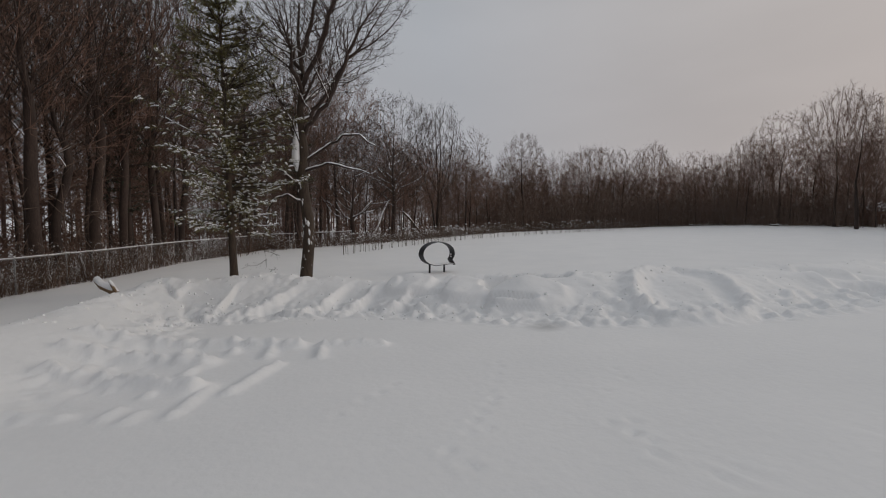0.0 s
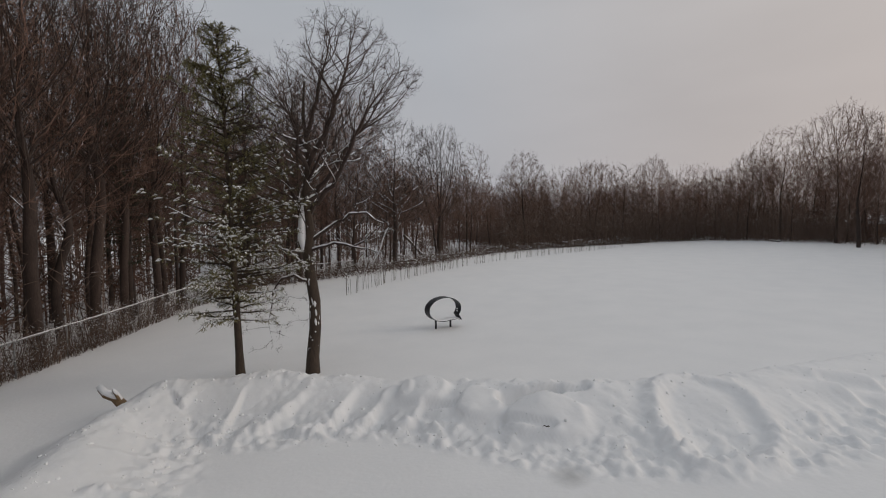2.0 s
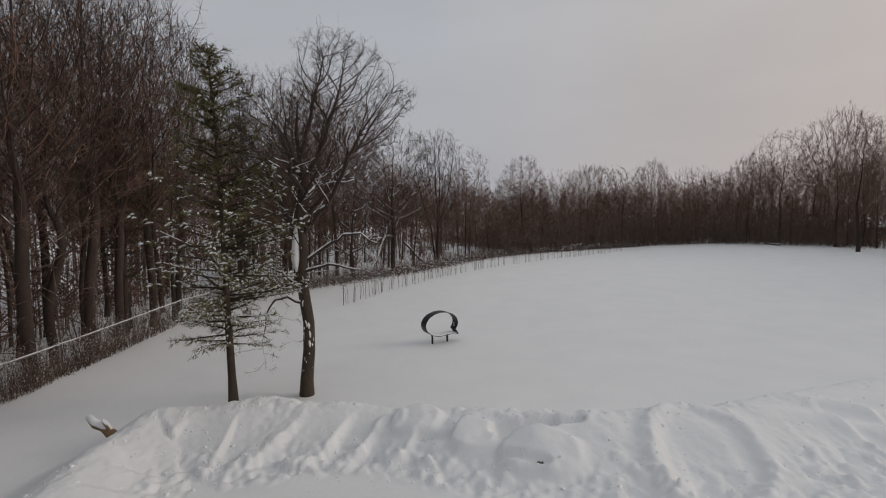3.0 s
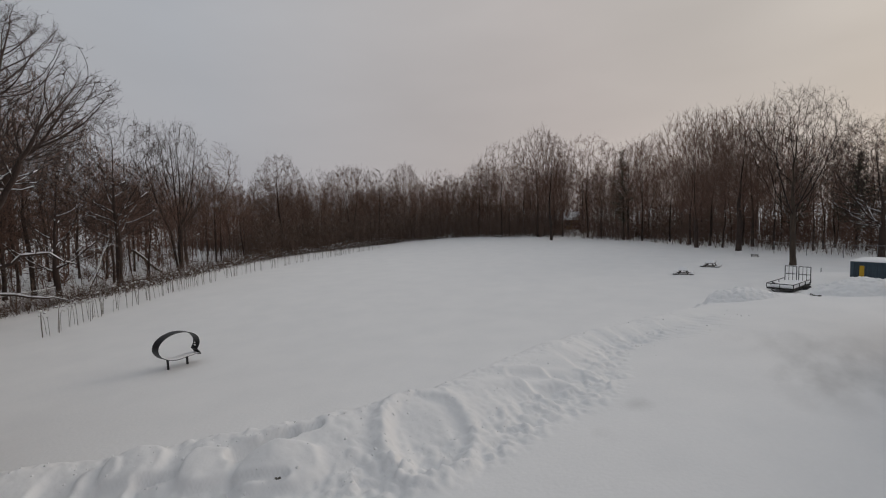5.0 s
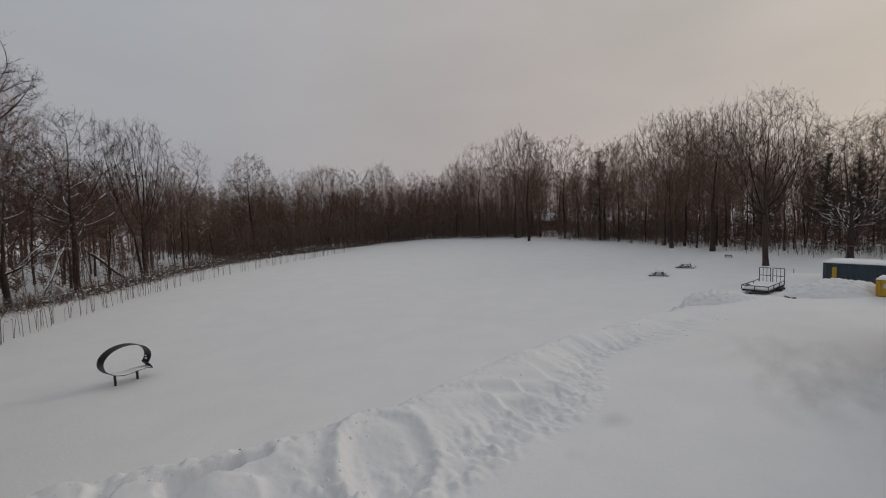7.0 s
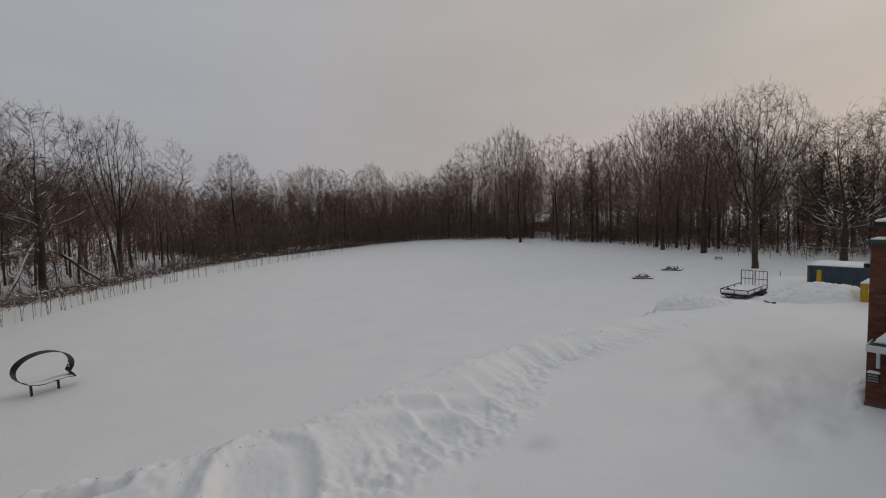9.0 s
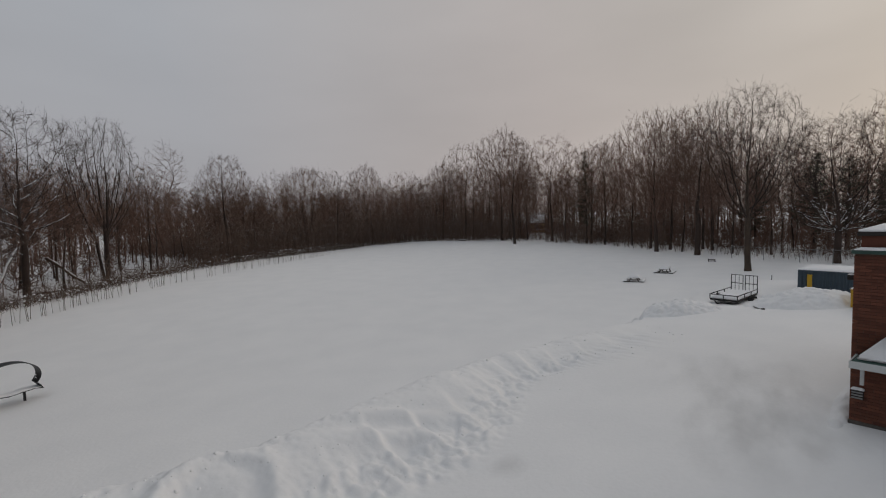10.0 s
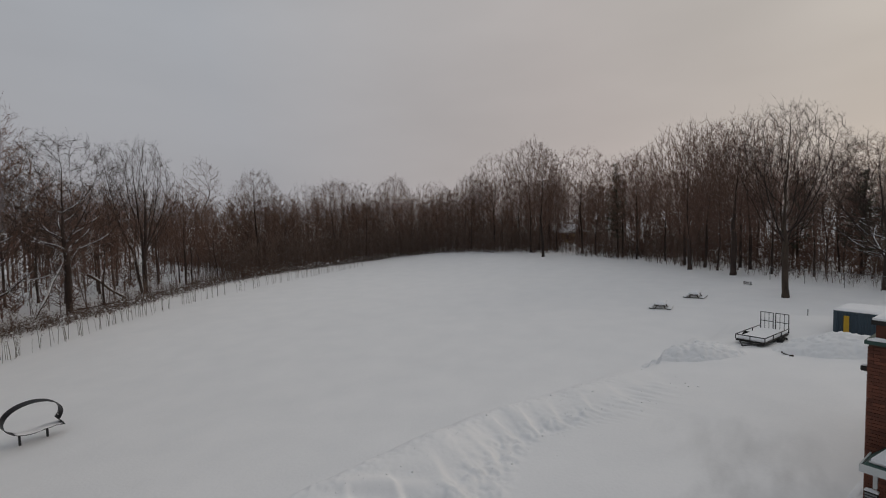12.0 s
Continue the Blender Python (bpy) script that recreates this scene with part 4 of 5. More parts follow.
    rs = np.random.RandomState(9)
    nodes, parents = [], []
    for n, (pts, r) in enumerate(limbs):
        pts = [V(p) for p in pts]
        for p in pts:
            p.z += 0.1 * max(0.0, p.z - 5.4)
        low = n < 4
        if not low:
            climb = (0.0, 0.9, 0.6, 1.0, 1.1, 0.8, 1.3, 0.3, 1.4, 1.6)[n - 4]
            pts[0].z, pts[1].z = pts[0].z + climb, pts[1].z + 0.6 * climb
        fine = []
        for p, q in zip(pts, pts[1:]):
            k = max(2, int((q - p).length / 0.28))
            fine += [p.lerp(q, i / k) + V(rs.normal(0, 0.035, 3)) for i in range(k)]
        fine.append(pts[-1])
        if low:
            rads = [r * 0.8 * (1 - 0.75 * i / (len(fine) - 1)) for i in range(len(fine))]
            tb[1].tube(fine, rads, 6)
            for i in range(len(fine) - 1):
                if rs.rand() < 0.9:
                    snow.tube([fine[i] + V((0, 0, rads[i] * 0.7)), (fine[i] + fine[i + 1]) / 2 + V((0, 0, rads[i] * 0.95)), fine[i + 1] + V((0, 0, rads[i + 1] * 0.7))], [rads[i] * 0.7, rads[i] * rs.uniform(0.7, 1.0), rads[i + 1] * 0.7], 6)
            ends = np.array([fine[int(len(fine) * rs.uniform(0.3, 1.0))] for _ in range(26 if n != 3 else 60)])
            ends = ends + rs.normal(0, 1, ends.shape) * (0.45, 0.45, 0.3) + ((0, 0, 0.15) if n != 3 else (0.1, -0.1, -0.75))
            sub, up = colonise(rs, [tuple(p) for p in fine[len(fine) // 3:]], [-1] * len(fine[len(fine) // 3:]), ends, 0.16, 0.0 if n != 3 else -0.2, 0.2, 0.0, least=-1.0)
            limbs_of(rs, sub, up, 0.016, 0.0055, tb[1], twig_long=0.22, droop=0.2 if n != 3 else 0.6, snow=snow if n != 3 else None)
        else:
            fine = fine[:int(len(fine) * 0.62)]
            for i, p in enumerate(fine):
                parents.append(len(nodes) - 1 if i else -1)
                nodes.append(tuple(p))
    w, a = rs.rand(7000, 3), rs.rand(7000) * 6.283
    out = w[:, 0] ** 0.4
    tilt = np.arccos(1 - 2 * w[:, 1])
    pts = np.stack([1.25 + 3.4 * out * np.sin(tilt) * np.cos(a), -0.4 + 3.2 * out * np.sin(tilt) * np.sin(a), 8.7 + 4.1 * out * np.cos(tilt)], -1)
    lumpy = np.sin(1.3 * pts[:, 0] + 2) * np.sin(1.1 * pts[:, 1]) + np.sin(1.5 * pts[:, 2])
    pts = pts[(lumpy > -0.9) & (pts[:, 2] > 6.0 + 1.05 * np.maximum(pts[:, 0], 0) - 0.5 * np.minimum(pts[:, 0], 0))][:4200]
    nodes, parents = colonise(rs, nodes, parents, pts, 0.2, 0.06, 0.08, 0.45)
    limbs_of(rs, nodes, parents, 0.095, 0.0065, tb[1], power=0.5, twigs=4, twig_long=0.32, snow=snow, snow_below=8.3, taper=0.0)
    tree = empty("bare_tree", pose(2.06, 15.9, gz(2.06, 15.9), 0, 0, -30), "bare tree with snowy crooked limbs and a snow-filled hollow trunk", "tree")
    link("trunk", tb[0].mesh("trunk"), BROWN_BARK, tree)
    link("crown", tb[1].mesh("crown"), BARK, tree)
    link("snow", snow.mesh("snow"), SNOW_SOFT, tree, "snow on the limbs and in the hollow")["kind"] = "stuff"


hollow_tree()


# ---- wire fence before the woods ----
def round_bar(bm, a, b, r, n=6):
    a, b = Vector(a), Vector(b)
    d = b - a
    m = Matrix.Translation((a + b) / 2) @ d.to_track_quat("Z", "Y").to_matrix().to_4x4()
    bmesh.ops.create_cone(bm, cap_ends=True, segments=n, radius1=r, radius2=r, depth=d.length, matrix=m)
    return bm


def bar(name, a, b, r, mat, parent, label="", n=6):
    return part(name, round_bar(bmesh.new(), a, b, r, n), mat, parent, label, True)


def wire_fence(line, high, label, snowy=True):
    fence = empty("wire_fence", Matrix.Identity(4), label, "fence")
    posts, spacing = [], 2.9
    for (xa, ya), (xb, yb) in zip(line, line[1:]):
        n = max(1, round(math.hypot(xb - xa, yb - ya) / spacing))
        posts += [(xa + (xb - xa) * k / n, ya + (yb - ya) * k / n) for k in range(n)]
    posts.append(line[-1])
    rng, wires = random.Random(31), []
    for k, (x, y) in enumerate(posts):
        g = gz(x, y)
        bar("post", (x, y, g - 0.3), (x, y, g + high + 0.05), 0.03, STEEL, fence)
        part("snow_cap", round_bar(bmesh.new(), (x, y, g + high + 0.05), (x, y, g + high + 0.11), 0.045), SNOW_SOFT, fence, "small cap of snow")
        if k + 1 < len(posts):
            x2, y2 = posts[k + 1]
            a, b = Vector((x, y, g + high)), Vector((x2, y2, gz(x2, y2) + high))
            bar("rail", a, b, 0.022, STEEL, fence)
            n = 18
            for j in range(n):
                for flip in (0, 1):
                    p, q = a.lerp(b, j / n), a.lerp(b, min(max((j + (5 if flip else -5)) / n, 0), 1))
                    if abs(j / n - min(max((j + (5 if flip else -5)) / n, 0), 1)) > 0.2:
                        wires.append((p.x, p.y, p.z, q.x, q.y, q.z - high, 0.004, 0.004))
            if not snowy:
                continue
            tb, pts = Tubes(), [a.lerp(b, w / 8) + Vector((0, 0, 0.035 + rng.uniform(-0.01, 0.012))) for w in range(9)]
            tb.tube(pts, [rng.uniform(0.02, 0.034) for _ in pts], 6, True)
            link("snow_strip", tb.mesh("snow_strip"), SNOW_SOFT, fence, "strip of snow along the rail")
    ob = stuff_sticks("wire_mesh", wires, STEEL, "", "")
    ob.parent = fence
    return fence


wire_fence([(-17.5, 3.2), (-12.4, 12.4), (-7.35, 21.2), (-1.5, 33.5), (5.3, 43.0), (14.2, 45.4)], 1.35, "long wire fence with snow on its top rail before the woods")
wire_fence([(63.5, -6.0), (59.5, -11.5), (56.5, -16.0), (51.5, -30)], 1.3, "wire fence behind the bare trees beyond the field", False)


def fence_brush():
    """Snow-dusted weeds tangled through the near fence."""
    rng, rows, snow = random.Random(33), [], []
    for _ in range(6500):
        w = rng.random() ** 0.8
        x, y = -14 + 20 * w + rng.gauss(0, 0.5), 9.5 + 35.5 * w + rng.gauss(0, 0.5)
        d, _t = from_edge(x, y)
        if d < -0.35:
            continue
        p = np.array((x, y, gz(x, y) - 0.05))
        h = rng.uniform(0.4, 2.0)
        top = p + np.array((rng.uniform(-0.4, 0.4), rng.uniform(-0.4, 0.4), 1)) * h
        rows.append((*p, *top, 0.01, 0.005))
        for k in range(7):
            q = p + (top - p) * rng.uniform(0.1, 1)
            e = q + np.array((rng.uniform(-0.3, 0.3), rng.uniform(-0.3, 0.3), rng.uniform(-0.1, 0.3)))
            rows.append((*q, *e, 0.006, 0.003))
            if rng.random() < 0.28:
                c = q + (e - q) * rng.uniform(0.3, 0.9)
                snow.append((*c, c[0] + rng.uniform(-0.06, 0.06), c[1] + rng.uniform(-0.06, 0.06), c[2] + 0.02, 0.018, 0.012))
    for _ in range(3600):
        x, y = edge_at(rng.uniform(48, 120), rng.gauss(-0.9, 0.9))
        p = np.array((x, y, gz(x, y) - 0.05))
        h = rng.uniform(0.3, 1.3)
        top = p + np.array((rng.uniform(-0.5, 0.5), rng.uniform(-0.5, 0.5), 1)) * h
        rows.append((*p, *top, 0.013, 0.006))
        for k in range(6):
            q = p + (top - p) * rng.uniform(0.1, 1)
            e = q + np.array((rng.uniform(-0.45, 0.45), rng.uniform(-0.45, 0.45), rng.uniform(-0.1, 0.35)))
            rows.append((*q, *e, 0.011, 0.005))
            if rng.random() < 0.16:
                c = q + (e - q) * rng.uniform(0.3, 0.9)
                snow.append((*c, c[0] + rng.uniform(-0.16, 0.16), c[1] + rng.uniform(-0.16, 0.16), c[2] + 0.03, 0.035, 0.02))
    stuff_sticks("weeds", rows, TWIG, "dry brown weeds along the fence and the woods", "weeds")
    stuff_sticks("snow_flecks", snow, SNOW_SOFT, "flecks of snow caught in the weeds", "snow")


fence_brush()


# ---- row of dry stalks along the far side of the field ----
def stalk(seed, high, m):
    rng, tb = random.Random(seed), Tubes()
    a = rng.uniform(0, 6.283)
    side = Vector((math.cos(a), math.sin(a), 0))
    hook = rng.choice((0.12, 0.22, 0.06, 0.32))
    pts = [Vector((0, 0, -0.1)), Vector((0, 0, high * 0.45)) + side * 0.03, Vector((0, 0, high * 0.85)) + side * 0.08, Vector((0, 0, high)) + side * (0.08 + hook * 0.5), Vector((0, 0, high * 0.94)) + side * (0.08 + hook)]
    tb.tube(pts, [0.016, 0.014, 0.012, 0.009, 0.008], 5)
    thing = empty("dry_stalk", m, "dry brown sunflower stalk with a drooping snow-capped head", "stalk", "row of dry stalks")
    link("stem", tb.mesh("stem"), DRY, thing)
    bm = bmesh.new()
    bmesh.ops.create_icosphere(bm, subdivisions=1, radius=0.07, matrix=Matrix.Translation(pts[-1]) @ Matrix.Diagonal((1, 1, 0.6, 1)))
    part("seed_head", bm, DRY, thing, "", True)
    bm = bmesh.new()
    bmesh.ops.create_icosphere(bm, subdivisions=1, radius=0.085, matrix=Matrix.Translation(pts[-1] + Vector((0, 0, 0.035))) @ Matrix.Diagonal((1, 1, 0.7, 1)))
    part("snow_cap", bm, SNOW_SOFT, thing, "round cap of snow", True)
    return thing


ROW = [(9.3, 32.7), (11.6, 34.8), (14.2, 36.8), (18.0, 39.0), (22.0, 41.6), (30.7, 45.4), (41.5, 48.2), (55.0, 49.5), (62.0, 50.5)]
rng = random.Random(41)
first_stalks, n = [], 0
for (xa, ya), (xb, yb) in zip(ROW, ROW[1:]):
    ln = math.hypot(xb - xa, yb - ya)
    w = 0.0
    while w < ln:
        x, y = xa + (xb - xa) * w / ln + rng.gauss(0, 0.25), ya + (yb - ya) * w / ln + rng.gauss(0, 0.25)
        m = placed(x, y, rng.uniform(0, 360), rng.uniform(0.75, 1.15), rng.uniform(-6, 6))
        if len(first_stalks) < 6:
            first_stalks.append(stalk(50 + n, 1.5, m))
        else:
            copy_thing(rng.choice(first_stalks), m)
        n += 1
        w += abs(rng.gauss(0.22, 0.2)) + (0.9 if rng.random() < 0.1 else 0.04)


# ---- speech-bubble bench ----
def bubble_bench():
    thing = empty("ring_bench", pose(10.08, 20.0, gz(10.08, 20.0) - 0.02, 0, 0, 0), "black steel speech-bubble ring bench with snow on its seat", "bench")
    a, b, cz, deep = 0.95, 0.62, 1.04, 0.52
    ring = []
    for k in range(49):
        w = radians(-28 + k * (292 / 48))
        ring.append((a * math.cos(w), cz + b * math.sin(w)))
    ring += [(0.28, 0.455), (0.5, 0.47), (0.72, 0.49), (1.0, 0.42)]
    ring += [(0.93, 0.52), (0.86, 0.62), (0.8, 0.69)]
    n, bm, thick = len(ring), bmesh.new(), 0.022
    verts = []
    for i, (x, z) in enumerate(ring):
        p, q = ring[i - 1], ring[(i + 1) % n]
        d = Vector((q[0] - p[0], q[1] - p[1])).normalized()
        o = Vector((d.y, -d.x)) * thick
        verts.append([bm.verts.new(v) for v in ((x, -deep / 2, z), (x, deep / 2, z), (x + o.x, deep / 2, z + o.y), (x + o.x, -deep / 2, z + o.y))])
    for i in range(n):
        u, v = verts[i], verts[(i + 1) % n]
        for k in range(4):
            bm.faces.new((u[k], v[k], v[(k + 1) % 4], u[(k + 1) % 4]))
    bmesh.ops.recalc_face_normals(bm, faces=bm.faces)
    part("ring", bm, BLACK, thing)
    for x in (-0.45, 0.45):
        part("leg", boxes(((x - 0.035, -0.05, -0.5), (x + 0.035, 0.05, 0.5)), bevel=0.008), BLACK, thing)
    bm = bmesh.new()
    cols = []
    for k in range(25):
        x = -0.62 + k * 1.55 / 24
        floor = cz - b * math.sqrt(max(0.0, 1 - (x / a) ** 2)) + 0.004 if x < 0.25 else 0.46 + 0.02 * (x - 0.25)
        high = 0.075 * math.sin(math.pi * min(1, (k + 0.5) / 25)) ** 0.5
        cols.append([bm.verts.new((x, y, floor + (high * (1 - (y / 0.27) ** 4) if up else 0))) for y in (-0.25, -0.19, -0.09, 0, 0.09, 0.19, 0.25) for up in (1,)])
    for u, v in zip(cols, cols[1:]):
        for i in range(6):
            bm.faces.new((u[i], v[i], v[i + 1], u[i + 1]))
    r = bmesh.ops.extrude_face_region(bm, geom=list(bm.faces))
    bmesh.ops.translate(bm, verts=[g for g in r["geom"] if isinstance(g, bmesh.types.BMVert)], vec=(0, 0, -0.012))
    bmesh.ops.recalc_face_normals(bm, faces=bm.faces)
    part("snow", bm, SNOW_SOFT, thing, "snow lying on the curved seat", True)
    for z in (0.98, 0.86):
        bm = bmesh.new()
        bmesh.ops.create_cone(bm, cap_ends=True, segments=14, radius1=0.06, radius2=0.06, depth=0.008, matrix=pose(0.84, -0.05, z, 0, 90, 0) @ Matrix.Diagonal((0.6, 1.4, 1, 1)))
        part("plate", bm, SNOW_SOFT, thing, "small pale oval plate")
    return thing


bubble_bench()

# ---- things on the right side of the lot ----
WOOD = material("weathered_wood", (0.12, 0.10, 0.09), 0.9, dark=(0.05, 0.04, 0.036), scale=6, bump=0.3)
BLUE = material("blue_grey_paint", (0.055, 0.085, 0.11), 0.55, 0.1, dark=(0.04, 0.062, 0.082), scale=1.2, bump=0.1)
YELLOW = material("yellow_paint", (0.62, 0.38, 0.02), 0.5, dark=(0.45, 0.26, 0.015), scale=3)
RUST = material("dark_steel", (0.045, 0.04, 0.038), 0.7, 0.4, dark=(0.02, 0.018, 0.017), scale=5)
RUBBER = material("rubber", (0.02, 0.02, 0.02), 0.9, scale=8)
BRICK = material("red_brick", (0.17, 0.06, 0.035), 0.9, dark=(0.10, 0.035, 0.022), scale=3, bump=0.6, bump_scale=50, per_object=0.3)
MORTAR = material("mortar", (0.13, 0.075, 0.055), 0.95, scale=20)
GREEN = material("green_metal", (0.05, 0.10, 0.085), 0.5, 0.3, scale=3)
WHITE = material("white_paint", (0.62, 0.64, 0.64), 0.6, dark=(0.5, 0.52, 0.52), scale=3)
# plinth stone; also the dark of the shaded slits in the bank
PLINTH_AND_SLIT = material("plinth_and_slit_shade", (0.15, 0.135, 0.12), 0.95, dark=(0.06, 0.055, 0.05), scale=4, bump=0.8, bump_scale=14)


def drift(lx, ly, high, seed, cells=(14, 8), edge=0.12):
    """A soft slab of snow, rounded at its edges, resting on z = 0."""
    bm, rng = bmesh.new(), random.Random(seed)
    nx, ny = cells
    rows = []
    for j in range(ny + 1):
        row = []
        for i in range(nx + 1):
            x, y = -lx / 2 + lx * i / nx, -ly / 2 + ly * j / ny
            d = min(lx / 2 - abs(x), ly / 2 - abs(y)) / edge
            row.append(bm.verts.new((x, y, high * (0.35 + 0.65 * min(1, d) ** 0.5) * rng.uniform(0.9, 1.08) if d > 0.001 else high * 0.3)))
        rows.append(row)
    low = [[bm.verts.new((v.co.x, v.co.y, 0)) for v in row] for row in rows]
    for j in range(ny):
        for i in range(nx):
            bm.faces.new((rows[j][i], rows[j][i + 1], rows[j + 1][i + 1], rows[j + 1][i]))
    for i in range(nx):
        bm.faces.new((low[0][i], low[0][i + 1], rows[0][i + 1], rows[0][i]))
        bm.faces.new((rows[ny][i], rows[ny][i + 1], low[ny][i + 1], low[ny][i]))
    for j in range(ny):
        bm.faces.new((rows[j][0], rows[j + 1][0], low[j + 1][0], low[j][0]))
        bm.faces.new((low[j][nx], low[j + 1][nx], rows[j + 1][nx], rows[j][nx]))
    return bm


def shifted(bm, x, y, z):
    bmesh.ops.translate(bm, verts=bm.verts, vec=(x, y, z))
    return bm


def picnic_table():
    t = empty("picnic_table", pose(45.9, 1.75, gz(45.9, 1.75) - 0.37, 0, 0, 3), "dark wooden picnic table half buried in snow on the field", "table", "picnic tables")
    for k in range(5):
        y = -0.3 + k * 0.15
        part("plank", boxes(((-0.92, y - 0.068, 0.72), (0.92, y + 0.068, 0.76)), bevel=0.006), WOOD, t)
    for s in (-1, 1):
        for o in (0.0, 0.15):
            y = s * (0.62 + o)
            part("seat_plank", boxes(((-0.92, y - 0.068, 0.42), (0.92, y + 0.068, 0.46)), bevel=0.006), WOOD, t)
        part("seat_snow", shifted(drift(1.8, 0.3, 0.1, 60 + s), 0, s * 0.7, 0.462), SNOW_SOFT, t, "snow lying on the seat")
    for x in (-0.62, 0.62):
        for s in (-1, 1):
            part("leg", boxes(((-0.02, -0.045, 0.0), (0.02, 0.045, 0.86)), m=pose(x, s * 0.62, 0, s * 30, 0, 0)), WOOD, t)
        part("brace", boxes(((x - 0.045, -0.8, 0.35), (x - 0.005, 0.8, 0.42))), WOOD, t)
    part("snow", shifted(drift(1.86, 0.78, 0.2, 61), 0, 0, 0.762), SNOW_SOFT, t, "snow lying on the tabletop")
    return t


table = picnic_table()
copy_thing(table, pose(51.8, -0.2, gz(51.8, -0.2) - 0.37, 0, 0, -6))


def park_bench():
    t = empty("park_bench", pose(60.0, -4.1, gz(60.0, -4.1) - 0.2, 0, 0, 75) @ Matrix.Diagonal((0.6, 0.6, 0.6, 1)), "small dark bench half buried in snow before the woods", "bench")
    for k in range(3):
        part("slat", boxes(((-0.6, -0.2 + 0.14 * k, 0.42), (0.6, -0.08 + 0.14 * k, 0.46))), WOOD, t)
    for k in range(2):
        part("back_slat", boxes(((-0.6, 0.24, 0.6 + 0.14 * k), (0.6, 0.27, 0.7 + 0.14 * k))), WOOD, t)
    for x in (-0.5, 0.5):
        part("leg", boxes(((x - 0.03, -0.18, 0), (x + 0.03, 0.26, 0.42))), RUST, t)
        part("upright", boxes(((x - 0.03, 0.2, 0.42), (x + 0.03, 0.26, 0.86))), RUST, t)
    return t


park_bench()


def trailer():
    """Low utility trailer: x across, y along towards the gate."""
    w, ln, dk = 1.4, 3.15, 0.5
    t = empty("utility_trailer", pose(34.6, -5.1, gz(34.6, -5.1) - 0.2, 0, 0, -111), "black steel utility trailer with raised gates and snowy deck", "trailer")
    part("deck", boxes(((-w / 2, -ln / 2, dk - 0.1), (w / 2, ln / 2, dk)), bevel=0.01), RUST, t)
    part("snow", shifted(drift(w - 0.1, ln - 0.15, 0.16, 62, (10, 18)), 0, 0, dk + 0.002), SNOW_SOFT, t, "thick snow lying on the deck")
    for s in (-1, 1):
        bar("side_rail", (s * w / 2, -ln / 2, dk + 0.24), (s * w / 2, ln / 2, dk + 0.24), 0.028, BLACK, t)
        for k in range(4):
            y = -ln / 2 + ln * k / 3
            bar("stake", (s * w / 2, y, dk), (s * w / 2, y, dk + 0.24), 0.025, BLACK, t)
        wheel = bar("wheel", (s * (w / 2 + 0.06), 0.25, 0.24), (s * (w / 2 + 0.26), 0.25, 0.24), 0.27, RUBBER, t, "black tyre", 20)
        bar("rim", (s * (w / 2 + 0.255), 0.25, 0.24), (s * (w / 2 + 0.275), 0.25, 0.24), 0.17, STEEL, wheel, "grey steel rim", 16)
        bm = bmesh.new()
        arc = [(0.25 + 0.40 * math.cos(a), 0.2 + 0.34 * math.sin(a)) for a in np.linspace(math.pi, 0, 9)]
        vs = [[bm.verts.new((s * (w / 2 + x), y, z)) for x in (0.03, 0.3)] for y, z in arc]
        for u, v in zip(vs, vs[1:]):
            bm.faces.new((u[0], v[0], v[1], u[1]))
        bmesh.ops.solidify(bm, geom=list(bm.faces), thickness=0.012)
        part("fender", bm, BLACK, t, "", True)
    bar("front_rail", (-w / 2, -ln / 2, dk + 0.24), (w / 2, -ln / 2, dk + 0.24), 0.028, BLACK, t)
    bar("front_stake", (0, -ln / 2, dk), (0, -ln / 2, dk + 0.24), 0.022, BLACK, t)
    for s in (-1, 1):
        bar("drawbar", (s * 0.5, -ln / 2, dk - 0.06), (0, -ln / 2 - 0.9, dk - 0.1), 0.035, BLACK, t)
        gate = bar("gate", (s * 0.06, ln / 2, dk + 0.02), (s * 0.06, ln / 2, dk + 1.02), 0.024, BLACK, t, "tall barred ramp gate")
        bar("bar", (s * 0.69, ln / 2, dk + 0.02), (s * 0.69, ln / 2, dk + 1.02), 0.024, BLACK, gate)
        for k in (1, 2):
            x = s * (0.06 + 0.63 * k / 3)
            bar("bar", (x, ln / 2, dk + 0.02), (x, ln / 2, dk + 1.02), 0.014, BLACK, gate)
        for z in (0.03, 0.52, 1.02):
            bar("crossbar", (s * 0.06, ln / 2, dk + z), (s * 0.69, ln / 2, dk + z), 0.02, BLACK, gate)
    return t


trailer()


